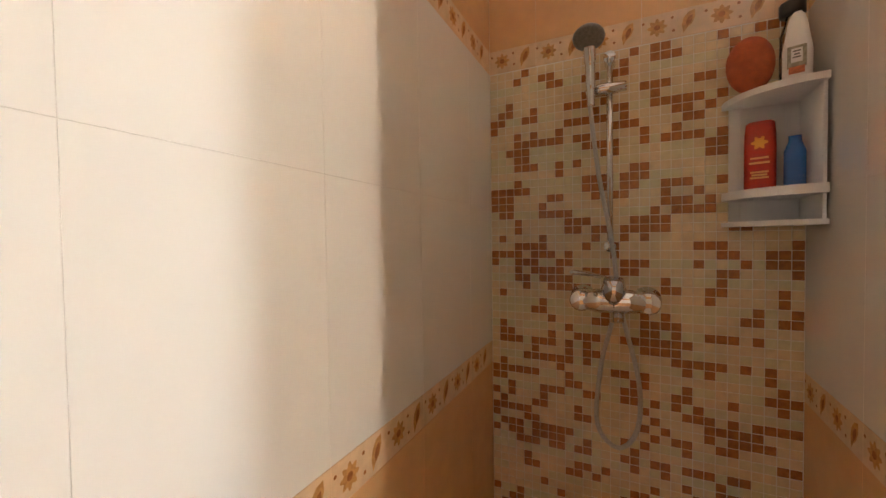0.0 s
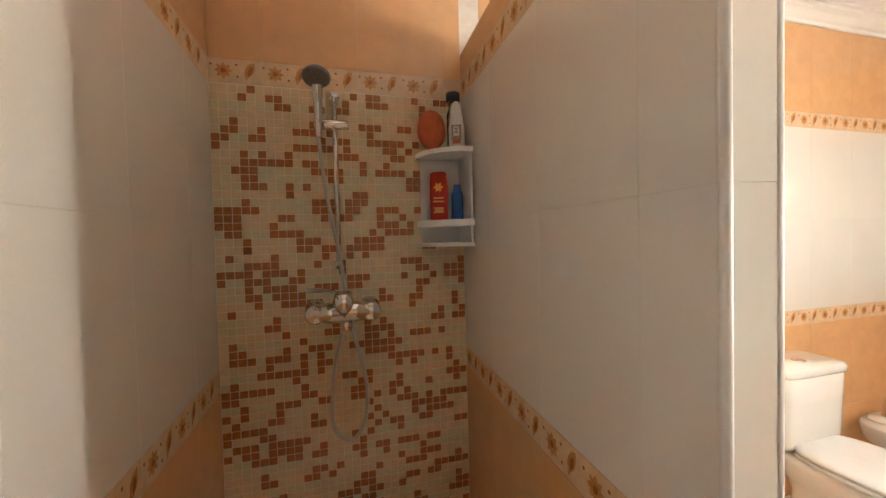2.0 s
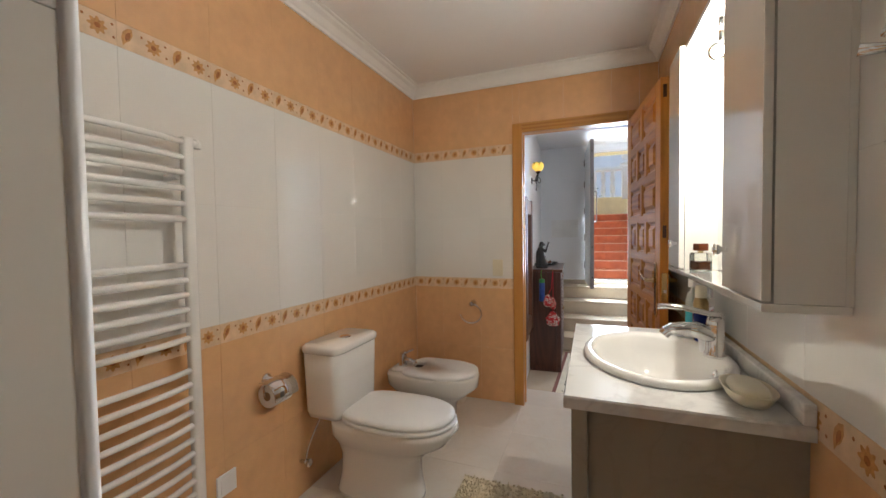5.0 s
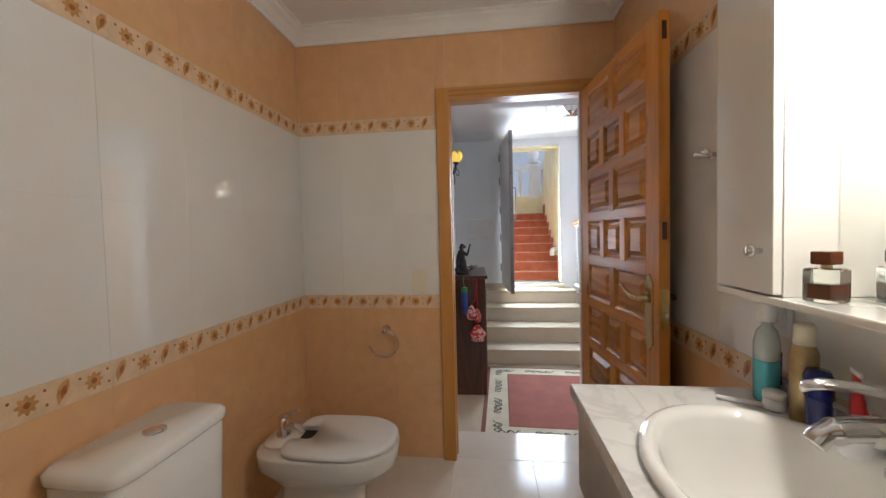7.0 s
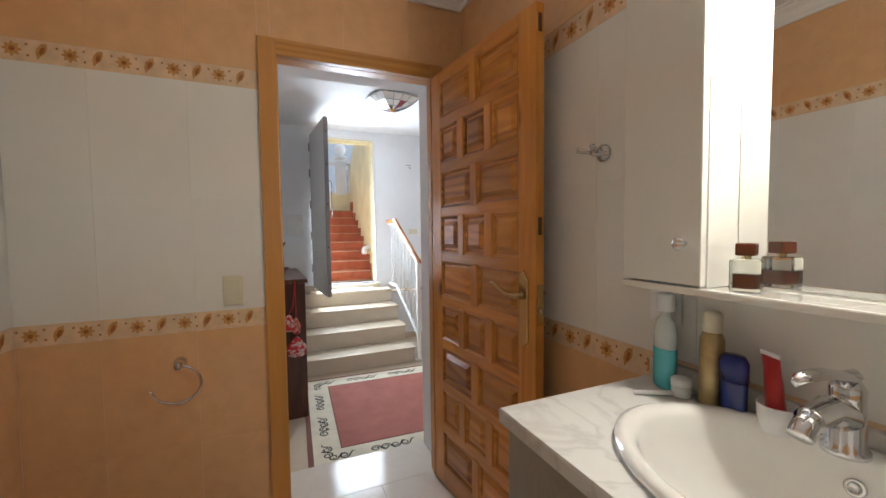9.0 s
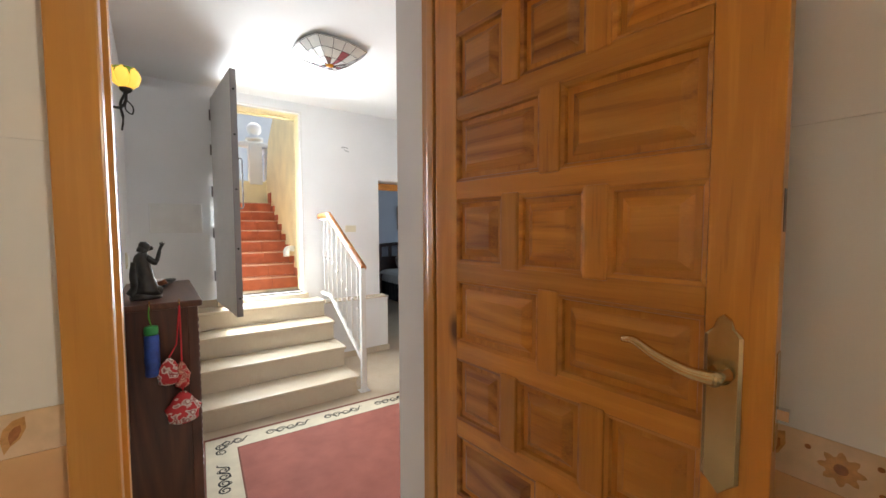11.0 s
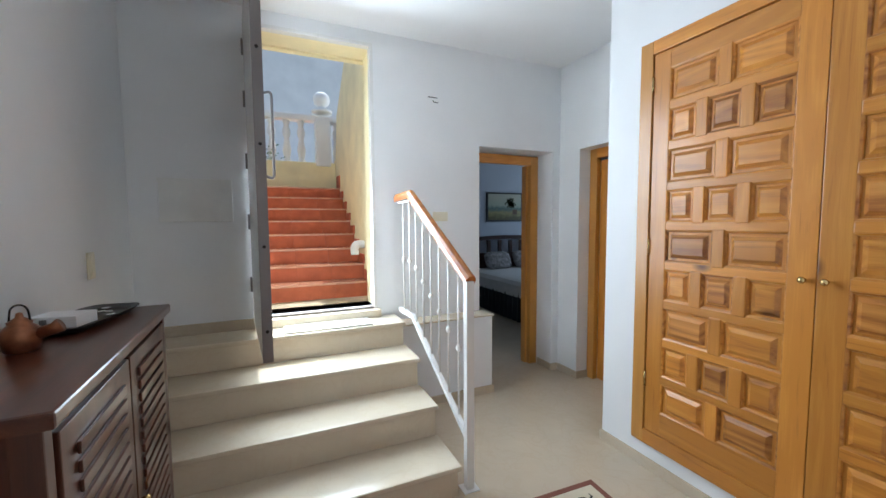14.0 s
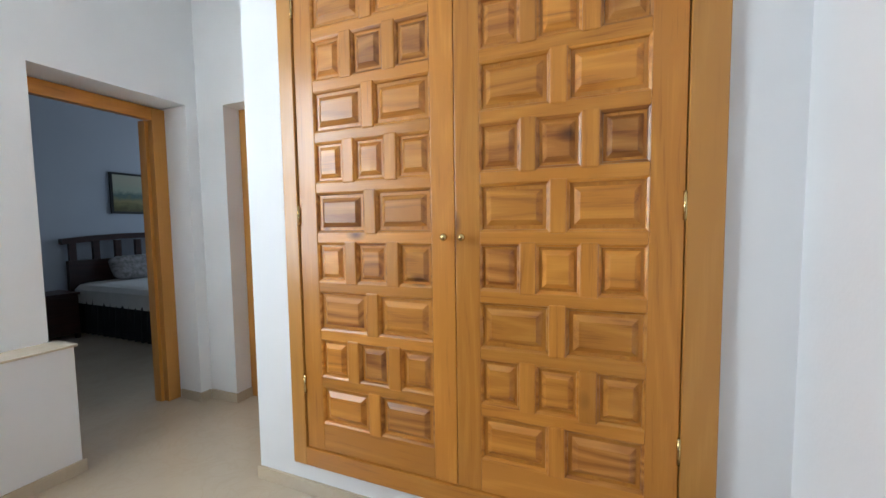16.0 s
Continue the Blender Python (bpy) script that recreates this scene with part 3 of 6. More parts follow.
# ---- outside: stair up from the entrance ----
OY, RISE, RUN, OX0, OX1 = 4.18, 0.146, 0.24, 0.95, 2.24
N = 8
ground = structure(part("ground", box(-60, YO + 0.3, -0.6, 60, 90, -0.5), white_ext), "pale ground outside the house", "ground")
structure(part("pavement_entrance", box(OX0, YO + 0.31, 0.3, OX1, OY + 0.02, 0.515), terracotta_worn), "worn pale paving outside the entrance", "pavement")
so = structure(new("stairs_outside"), "red terracotta tiled steps climbing outdoors", "stairs")
for i in range(N):
    z = 0.515 + RISE * (i + 1)
    part("step_core", box(OX0, OY + RUN * i + 0.012, 0.2, OX1, OY + RUN * (i + 1) + (0.012 if i < N - 1 else 1.4), z - 0.018), terracotta, so)
    tw = (OX1 - OX0) / 4
    for k in range(4):
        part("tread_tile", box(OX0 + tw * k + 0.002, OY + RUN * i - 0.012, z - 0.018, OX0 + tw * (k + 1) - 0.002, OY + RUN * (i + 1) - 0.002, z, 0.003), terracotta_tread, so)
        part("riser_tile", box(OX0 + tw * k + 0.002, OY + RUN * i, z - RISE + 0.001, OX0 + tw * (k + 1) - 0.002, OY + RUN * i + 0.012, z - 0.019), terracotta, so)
ZT = 0.515 + RISE * N
YT = OY + RUN * N
# stepped red skirting on the right, yellow wall above it
sk = structure(new("trim_stair_skirting"), "stepped terracotta skirting beside the outdoor steps", "skirting")
for i in range(N):
    z = 0.515 + RISE * (i + 1)
    part("skirting_tile", box(OX1 - 0.014, OY + RUN * i - 0.03, z + 0.001, OX1, OY + RUN * (i + 1) - 0.03, z + 0.09 + (0.08 if i == N - 1 else 0)), terracotta, sk)
bm = loft([[(x, YO + 0.3, -0.5), (x, YT + 1.3, -0.5), (x, YT + 1.3, ZT + 0.38), (x, YT + 0.1, ZT + 0.42), (x, YT - 0.1, ZT + 1.0), (x, OY + 0.9, 3.3), (x, YO + 0.3, 3.3)] for x in (OX1, OX1 + 0.055)])
structure(part("wall_yellow", bm, yellow_wall), "weathered yellow wall beside the outdoor steps", "wall")
structure(part("wall_yellow_low", box(OX0 - 0.25, YT + 0.12, -0.5, OX1, YT + 0.37, ZT + 0.38), yellow_wall), "low yellow wall at the head of the steps", "wall")
structure(part("wall_stair_left", box(OX0 - 0.25, YO + 0.3, -0.5, OX0, YT + 0.12, 2.4), yellow_wall), "yellow wall on the far side of the outdoor steps", "wall")
rv = structure(new("trim_entrance_reveal"), "yellow painted outer reveal of the entrance", "trim")
part("reveal_side", box(DX1, YO + 0.301, 0.3, DX1 + 0.06, YO + 0.33, DZ1), yellow_wall, rv)
part("reveal_lining", box(DX1 - 0.006, YO + 0.052, DZ0 + 0.001, DX1 - 0.002, YO + 0.3, DZ1 - 0.007), yellow_wall, rv)
part("reveal_lining", box(DX0 + 0.002, YO + 0.052, DZ1 - 0.006, DX1 - 0.002, YO + 0.3, DZ1 - 0.002), yellow_wall, rv)
part("reveal_head", box(DX0 - 0.3, YO + 0.301, DZ1 - 0.02, DX1 + 0.06, YO + 0.36, DZ1 + 0.25), yellow_wall, rv)
structure(part("wall_front", box(-8, YO + 0.301, HC - 0.02, 9, YO + 0.36, 3.6), white_ext), "white rendered front of the house", "wall")

# balustrade on the low wall
def baluster_thing(at):
    b = thing("baluster", "turned white concrete baluster on the low wall", "baluster", "balustrade", at)
    part("shaft", lathe([(0.05, 0), (0.05, 0.03), (0.034, 0.05), (0.05, 0.12), (0.06, 0.18), (0.045, 0.26), (0.03, 0.33), (0.05, 0.38), (0.055, 0.44), (0.03, 0.5), (0.045, 0.54), (0.045, 0.58)], seg=14), white_ext, b, smooth=True)
    return b


YBAL, ZBAL = YT + 0.245, ZT + 0.38
b0 = baluster_thing((OX0 - 0.1, YBAL, ZBAL))
for i in range(1, 6):
    copy_thing(b0, pose(OX0 - 0.1 + i * 0.19, YBAL, ZBAL))
copy_thing(b0, pose(OX1 + 0.04, YBAL, ZBAL))
br = thing("balustrade_rail", "white moulded concrete handrail of the balustrade", "rail", "balustrade")
part("rail", box(OX0 - 0.25, YBAL - 0.08, ZBAL + 0.58, OX1 + 0.1, YBAL + 0.08, ZBAL + 0.66, 0.015), white_ext, br)
post = thing("balustrade_post", "white square post topped with a ball", "post", "balustrade", (2.08, YBAL - 0.06, ZBAL - 0.05))
part("shaft", box(-0.1, -0.1, 0, 0.1, 0.1, 0.68, 0.012), white_ext, post)
part("cap", lathe([(0.14, 0.74), (0.14, 0.78), (0.1, 0.8), (0.05, 0.82), (0.06, 0.84), (0.1, 0.87), (0.115, 0.93), (0.1, 0.99), (0.06, 1.03), (0, 1.04)], seg=20), white_ext, post, smooth=True)
# white slab out of view, added to bounce sunlight onto the house behind
structure(part("terrace", box(-14, YT + 0.37, ZT - 0.25, OX1 + 0.05, YT + 5.5, ZT - 0.1), white_ext), "unseen pale slab added to bounce sunlight onto the house", "pavement")
house = structure(part("backdrop_house", box(-14, YT + 5.5, -0.5, 12.0, YT + 6.0, 9.0), white_ext), "pale grey side of the house next door", "wall")
# downpipe stub on the yellow wall
pipe = thing("drain_pipe", "short white plastic drain pipe on the yellow wall", "pipe")
part("elbow", tube(curve_points([(OX1, OY + 0.22, 1.0), (OX1 - 0.07, OY + 0.22, 1.0), (OX1 - 0.10, OY + 0.2, 0.97), (OX1 - 0.10, OY + 0.19, 0.9)]), 0.04, 14), white_plastic, pipe, smooth=True)
# shrub behind the low wall
leafm = plain("leaf_green", (0.09, 0.16, 0.03), 0.6, vary=0.4, scale=20)
bush = thing("shrub", "small straggly green shrub on the low wall", "shrub", at=(OX0 + 0.12, YBAL - 0.13, ZBAL))
bm = bmesh.new()
for k in range(420):
    p = Vector((random.gauss(0.05, 0.16), random.gauss(-0.03, 0.05), abs(random.gauss(0.06, 0.07))))
    d = Vector((random.uniform(-1, 1), random.uniform(-1, 1), random.uniform(-0.3, 1))).normalized() * random.uniform(0.025, 0.05)
    s = d.orthogonal().normalized() * 0.011
    v = [bm.verts.new(q) for q in (p, p + d * 0.5 + s, p + d, p + d * 0.5 - s)]
    bm.faces.new(v)
part("leaves", bm, leafm, bush)
bm = bmesh.new()
for k in range(9):
    tube([(random.uniform(-0.2, 0.25), 0, 0), (random.uniform(-0.25, 0.3), random.uniform(-0.08, 0.05), 0.15)], [0.005, 0.002], 5, bm)
part("stems", bm, walnut, bush)


# ---- bathroom things ----
def toilet():
    t = thing("toilet", "white ceramic toilet with a closed lid and low cistern", "toilet", at=(0.0, -1.20, 0.0))
    part("cistern", loft([oval(0.125, 0, z, rx, ry, 28, 7) for z, rx, ry in ((0.40, 0.095, 0.172), (0.43, 0.102, 0.18), (0.6, 0.106, 0.187), (0.722, 0.108, 0.19))]), ceramic, t, smooth=True)
    lid = part("cistern_lid", loft([oval(0.127, 0, z, rx, ry, 28, 7) for z, rx, ry in ((0.723, 0.112, 0.195), (0.729, 0.115, 0.198), (0.751, 0.115, 0.198), (0.762, 0.105, 0.186))]), ceramic, t, smooth=True)
    part("flush_button", lathe([(0.028, 0), (0.028, 0.006), (0.02, 0.009), (0, 0.009)], (0.15, 0, 0.762)), chrome, lid, smooth=True)
    part("pedestal", loft([oval(cx, 0, z, rx, ry, 28, 2.6, 4) for cx, z, rx, ry in
         ((0.36, 0, 0.225, 0.125), (0.36, 0.02, 0.225, 0.125), (0.36, 0.1, 0.21, 0.105), (0.36, 0.2, 0.21, 0.1), (0.385, 0.26, 0.25, 0.13), (0.42, 0.31, 0.30, 0.168), (0.44, 0.36, 0.315, 0.183), (0.44, 0.385, 0.315, 0.183))]), ceramic, t, smooth=True)
    part("seat", loft([oval(0.47, 0, z, rx, ry, 32, 2.3, 3.5) for z, rx, ry in ((0.387, 0.275, 0.184), (0.392, 0.282, 0.19), (0.404, 0.282, 0.19), (0.408, 0.278, 0.186))]), white_plastic, t, smooth=True)
    part("lid", loft([oval(0.465, 0, z, rx, ry, 32, 2.3, 3.5) for z, rx, ry in ((0.411, 0.272, 0.182), (0.415, 0.279, 0.188), (0.430, 0.276, 0.185), (0.438, 0.255, 0.165), (0.440, 0.15, 0.09))]), white_plastic, t, smooth=True)
    for y in (-0.07, 0.07):
        part("lid_hinge", tube([(0.2, y - 0.02, 0.415), (0.2, y + 0.02, 0.415)], 0.012), chrome, t, smooth=True)
    part("floor_bolt", lathe([(0.012, 0), (0.01, 0.008), (0, 0.01)], (0.42, -0.118, 0.03)), chrome, t)


def bidet():
    t = thing("bidet", "white ceramic bidet with a flat cover and chrome tap", "bidet", at=(0.0, -0.53, 0.0))
    part("pedestal", loft([oval(cx, 0, z, rx, ry, 28, 2.6, 4) for cx, z, rx, ry in
         ((0.33, 0, 0.2, 0.11), (0.33, 0.02, 0.2, 0.11), (0.33, 0.1, 0.185, 0.09), (0.34, 0.2, 0.19, 0.09), (0.36, 0.26, 0.25, 0.14), (0.37, 0.31, 0.30, 0.175), (0.37, 0.37, 0.305, 0.183), (0.37, 0.385, 0.30, 0.18))]), ceramic, t, smooth=True)
    def notched(z, rx, ry):
        ring = []
        for x, y, zz in oval(0.43, 0, z, rx, ry, 40, 2.3, 5):
            if x > 0.43 or abs(y) > 0.36 * ry:
                ring.append((x, y, zz))
            elif not ring or ring[-1][1] > 0 and len(ring) < 40 and (0.30, -0.045, z) not in ring:
                back = 0.43 - rx
                ring += [(back, 0.34 * ry, z), (0.28, 0.34 * ry, z), (0.30, 0.045, z), (0.30, -0.045, z), (0.28, -0.34 * ry, z), (back, -0.34 * ry, z)]
        return ring
    part("cover", loft([notched(z, rx, ry) for z, rx, ry in ((0.387, 0.23, 0.178), (0.392, 0.24, 0.186), (0.406, 0.238, 0.184), (0.413, 0.22, 0.168))]), white_plastic, t, smooth=True)
    part("tap_well", loft([oval(0.15, 0, z, rx, ry, 20, 3) for z, rx, ry in ((0.386, 0.075, 0.10), (0.392, 0.07, 0.095))]), ceramic, t, smooth=True)
    tap = part("tap", lathe([(0.03, 0.392), (0.03, 0.402), (0.025, 0.415), (0.025, 0.465), (0.018, 0.475)], (0.14, 0, 0), 16), chrome, t, smooth=True)
    part("spout", tube(curve_points([(0.14, 0, 0.43), (0.18, 0, 0.437), (0.22, 0, 0.425), (0.235, 0, 0.41)]), 0.016), chrome, tap, smooth=True)
    part("lever", tube(curve_points([(0.125, 0, 0.47), (0.16, 0.004, 0.488), (0.215, 0.01, 0.51)]), [0.014] * 8 + [0.011] * 5 + [0.008] * 4), chrome, tap, smooth=True)
    # flat black plate in place of an opening: the bowl's inner shade as colour
    part("slot", box(0.195, -0.066, 0.3855, 0.306, 0.066, 0.3885, 0.001), black_rubber, t)


toilet()
bidet()

# heated towel rail
rad = thing("towel_radiator", "cream enamelled ladder towel radiator on the wall", "radiator", at=(0.0, -2.20, 0.0))
for y in (-0.24, 0.24):
    part("upright", loft([oval(0.075, y, z, 0.017, 0.019, 14, 3) for z in (0.16, 0.165, 1.625, 1.63)]), white_metal, rad, smooth=True)
for zs in ([1.615 - 0.052 * k for k in range(6)], [1.20 - 0.05 * k for k in range(6)], [0.84 - 0.048 * k for k in range(14)]):
    for z in zs:
        part("bar", tube([(0.075, -0.23, z), (0.092, -0.14, z), (0.097, 0, z), (0.092, 0.14, z), (0.075, 0.23, z)], 0.0105, 8), white_metal, rad, smooth=True)
for y in (-0.22, 0.22):
    for z in (0.3, 1.5):
        part("bracket", tube([(0.0, y, z), (0.06, y, z)], 0.012, 10), white_metal, rad)
part("vent_cap", lathe([(0.014, 0), (0.014, 0.02), (0.01, 0.03), (0, 0.03)], (0.075, 0.275, 0), 12), white_metal, rad).matrix_basis = pose(0, 0, 1.60)
part("top_bar_end", tube([(0.075, 0.24, 1.615), (0.075, 0.285, 1.615)], 0.013, 10), white_metal, rad, smooth=True)

# vanity: marble top, stone body, oval basin, mixer
van = thing("vanity_unit", "pale stone-fronted vanity under the marble counter", "vanity")
part("front_panel", box(1.345, -1.882, 0.0, 1.3575, -1.188, 0.869), vanity_face, van)
part("side_panel", box(1.345, -1.90, 0.0, BX - 0.002, -1.8825, 0.869), vanity_face, van)
part("side_panel", box(1.345, -1.1875, 0.0, BX - 0.002, -1.17, 0.869), vanity_face, van)
part("apron", box(1.307, -1.915, 0.64, 1.344, -1.15, 0.869, 0.003), vanity_face, van, "dropped front edge of pale stone")
part("plinth_line", box(1.34, -1.905, 0.0, BX - 0.002, -1.9005, 0.06), vanity_face, van)
top = thing("counter_top", "grey-veined white marble counter with a rounded edge", "counter")
bm = bmesh.new()
cx, cy = 1.535, -1.545
outer, inner = [], []
for k in range(48):
    a = 2 * math.pi * k / 48
    c, s = math.cos(a), math.sin(a)
    q = min((BX - 0.002 - cx) / c if c > 1e-6 else (1.29 - cx) / c if c < -1e-6 else 9, (-1.14 - cy) / s if s > 1e-6 else (-1.925 - cy) / s if s < -1e-6 else 9)
    outer.append((cx + c * q, cy + s * q))
    inner.append((cx + c * 0.18, cy + s * 0.235))
for cxx, cyy in ((1.29, -1.925), (1.29, -1.14), (BX - 0.002, -1.925), (BX - 0.002, -1.14)):
    i = min(range(48), key=lambda j: (outer[j][0] - cxx) ** 2 + (outer[j][1] - cyy) ** 2)
    outer[i] = (cxx, cyy)
rings = [[(x, y, z) for x, y in ring] for ring, z in ((inner, 0.87), (outer, 0.87), (outer, 0.895), ([(cx + (x - cx) * 0.992, cy + (y - cy) * 0.994) for x, y in outer], 0.90), (inner, 0.90), (inner, 0.87))]
part("slab", loft(rings, cap=False), counter_stone, top)
part("upstand", box(BX - 0.024, -1.925, 0.9005, BX - 0.002, -1.14, 0.945, 0.004), counter_stone, top)
bas = thing("basin", "white oval drop-in ceramic basin", "basin", at=(1.535, -1.545, 0.90))
prof = [(1.03, 0.0), (1.05, 0.006), (1.04, 0.016), (0.98, 0.022), (0.92, 0.018), (0.88, 0.004), (0.84, -0.03), (0.72, -0.09), (0.5, -0.13), (0.15, -0.145), (0.06, -0.147)]
part("bowl", loft([oval(0, 0, z, 0.195 * r + (0 if r > 0.2 else 0), 0.257 * r, 40) for r, z in prof], cap=False), ceramic, bas, smooth=True)
part("drain", lathe([(0.022, 0), (0.022, 0.004), (0.012, 0.005), (0, 0.004)], (0, 0, -0.146)), chrome, bas, smooth=True)
part("overflow_ring", lathe([(0.014, 0), (0.014, 0.004), (0.009, 0.005), (0.009, 0.002)], seg=16), chrome, bas, smooth=True).matrix_basis = pose(0.158, 0, -0.035, 0, -70, 0)
tapo = thing("basin_mixer", "chrome single-lever basin mixer tap", "tap", at=(1.695, -1.53, 0.915))
part("body", loft([oval(0, 0, z, rx, ry, 20) for z, rx, ry in ((0, 0.03, 0.03), (0.008, 0.03, 0.03), (0.012, 0.025, 0.025), (0.09, 0.022, 0.022), (0.105, 0.023, 0.023), (0.118, 0.016, 0.016))]), chrome, tapo, smooth=True)
part("spout", tube(curve_points([(-0.005, 0, 0.06), (-0.06, 0, 0.078), (-0.115, 0, 0.072), (-0.135, 0, 0.055)]), [0.024] * 8 + [0.02] * 8 + [0.016] * 9, 14), chrome, tapo, smooth=True)
part("lever", loft([[(x, y * w, z + d) for y, d in ((-1, -0.004), (-0.6, 0.004), (0, 0.008), (0.6, 0.004), (1, -0.004), (0, -0.01))] for x, w, z in ((0.02, 0.012, 0.125), (-0.02, 0.02, 0.128), (-0.08, 0.018, 0.142), (-0.125, 0.015, 0.146), (-0.15, 0.006, 0.142))]), chrome, tapo, smooth=True)

# soap dish with soap
sd2 = thing("soap_dish", "cream ceramic boat-shaped soap dish", "soap dish", at=(1.685, -1.815, 0.901))
part("dish", loft([oval(0, 0, z, rx, ry, 28, 2.3) for z, rx, ry in ((0, 0.032, 0.055), (0.004, 0.036, 0.06), (0.03, 0.05, 0.078), (0.032, 0.05, 0.078), (0.031, 0.046, 0.073), (0.012, 0.034, 0.056))]), cream_plastic, sd2, smooth=True)
soap = thing("soap", "worn beige bar of soap in the dish", "soap", at=(1.685, -1.815, 0.915))
part("bar", loft([oval(0, 0, z, rx, ry, 24, 2.6) for z, rx, ry in ((0, 0.028, 0.05), (0.012, 0.036, 0.06), (0.022, 0.033, 0.057), (0.027, 0.02, 0.04))]), cream_plastic, soap, smooth=True)


def bottle(name, label, at, prof, mat, cap=None, capmat=None, flat=1.0, turn=0, category="bottle", group=""):
    b = thing(name, label, category, group, at, turn)
    part("body", lathe(prof, seg=18, sy=flat), mat, b, smooth=True)
    if cap:
        part("cap", lathe(cap, seg=18, sy=min(1, flat * 1.25)), capmat or white_plastic, b, smooth=True)
    return b


blue_liquid = plain("turquoise_mouthwash", (0.10, 0.52, 0.60), 0.1, vary=0.05, relief=0, coat=0.6)
clear_pet = glass("clear_plastic", (0.92, 0.97, 0.97), 0.05)
gold_can = plain("gold_spray_can", (0.46, 0.34, 0.16), 0.3, 0.6, vary=0.25, scale=30, relief=0)
navy = plain("navy_plastic", (0.01, 0.018, 0.12), 0.25, relief=0)
red_plastic = plain("red_plastic", (0.45, 0.02, 0.02), 0.3, relief=0)
mw = bottle("mouthwash_bottle", "half-full turquoise mouthwash bottle on the counter", (1.712, -1.205, 0.901), [(0.042, 0), (0.046, 0.006), (0.046, 0.10), (0.045, 0.102), (0, 0.102)], blue_liquid, flat=0.62, turn=50)
part("upper_bottle", lathe([(0.046, 0.103), (0.046, 0.14), (0.036, 0.17), (0.02, 0.182), (0.018, 0.195)], seg=18, sy=0.62), plain("pale_clear_plastic", (0.62, 0.68, 0.66), 0.12, relief=0), mw, "clear empty upper part", smooth=True)
part("cap", lathe([(0.026, 0.195), (0.027, 0.2), (0.026, 0.235), (0.023, 0.24), (0, 0.24)], seg=18, sy=0.8), white_plastic, mw, smooth=True)
lt = part("label_text", box(0.0, -0.031, 0.04, 0.010, -0.0285, 0.12), navy, mw)
bottle("spray_can", "gold hair spray can beside the tap", (1.708, -1.315, 0.901), [(0.021, 0), (0.023, 0.004), (0.023, 0.14), (0.018, 0.153), (0.016, 0.156)], gold_can, [(0.018, 0.156), (0.018, 0.193), (0.014, 0.199), (0, 0.199)], cream_plastic, category="spray can")
dk = bottle("deodorant_stick", "navy blue deodorant stick on the counter", (1.695, -1.365, 0.901), [(0.027, 0), (0.029, 0.005), (0.03, 0.07), (0.03, 0.072)], navy, [(0.029, 0.073), (0.029, 0.11), (0.022, 0.122), (0, 0.124)], navy, flat=0.6, turn=70, category="deodorant")
part("label", box(-0.016, -0.0195, 0.012, 0.016, -0.0175, 0.06), white_plastic, dk)
cup = thing("tumbler", "white cup holding a red toothpaste tube", "cup", at=(1.705, -1.435, 0.901))
part("cup", lathe([(0.026, 0), (0.028, 0.003), (0.032, 0.05), (0.03, 0.05), (0.026, 0.006), (0, 0.006)], seg=18), white_plastic, cup, smooth=True)
tp = thing("toothpaste_tube", "red and white toothpaste tube standing in a cup", "toothpaste", at=(1.705, -1.435, 0.909), turn=65)
part("tube", loft([[(w * c + sh, d * s, z) for c, s in ((1, 0), (0.7, 0.7), (0, 1), (-0.7, 0.7), (-1, 0), (-0.7, -0.7), (0, -1), (0.7, -0.7))] for w, d, z, sh in ((0.012, 0.012, 0, 0), (0.017, 0.015, 0.012, 0.002), (0.02, 0.01, 0.08, 0.012), (0.022, 0.002, 0.125, 0.02))]), red_plastic, tp, smooth=True)
part("crimp", box(-0.002, -0.002, 0.125, 0.042, 0.002, 0.133), white_plastic, tp)
mw.scale = (0.86, 0.86, 0.92)
brush = thing("toothbrush", "white toothbrush lying on the counter", "toothbrush", at=(1.60, -1.215, 0.901), turn=-28)
part("handle", tube([(0, 0, 0.006), (0.09, 0, 0.006), (0.12, 0, 0.007), (0.16, 0, 0.007)], [0.005, 0.006, 0.0035, 0.003], 8), white_plastic, brush, smooth=True)
part("bristles", box(0.145, -0.005, 0.009, 0.17, 0.005, 0.019), blue_liquid, brush)
lidw = thing("small_jar", "small white lidded jar beside the mouthwash", "jar", at=(1.69, -1.262, 0.901))
part("pot", lathe([(0.018, 0), (0.02, 0.003), (0.02, 0.025), (0, 0.025)], seg=16), white_plastic, lidw, smooth=True)
part("lid", lathe([(0.021, 0.025), (0.021, 0.038), (0.018, 0.041), (0, 0.041)], seg=16), white_plastic, lidw, smooth=True)

# mirror cabinet
cab = thing("mirror_cabinet", "glossy white wall cabinet with a lit mirrored niche", "cabinet")
CX, CY0, CY1, CZ0, CZ1 = 1.655, -2.025, -1.145, 1.155, 1.92
NF, NN = -1.335, -1.80
part("back", box(BX - 0.012, CY0, CZ0, BX - 0.001, CY1, CZ1), white_lacquer, cab)
part("shelf", box(CX - 0.018, CY0 - 0.0, CZ0 - 0.016, BX - 0.002, CY1, CZ0, 0.003), white_lacquer, cab)
part("top", box(CX, CY0, CZ1 - 0.016, BX - 0.012, CY1, CZ1), white_lacquer, cab)
part("side", box(CX, CY0, CZ0 + 0.001, BX - 0.0125, CY0 + 0.016, CZ1 - 0.017), white_lacquer, cab)
part("side", box(CX, CY1 - 0.016, CZ0 + 0.001, BX - 0.0125, CY1, CZ1 - 0.017), white_lacquer, cab)
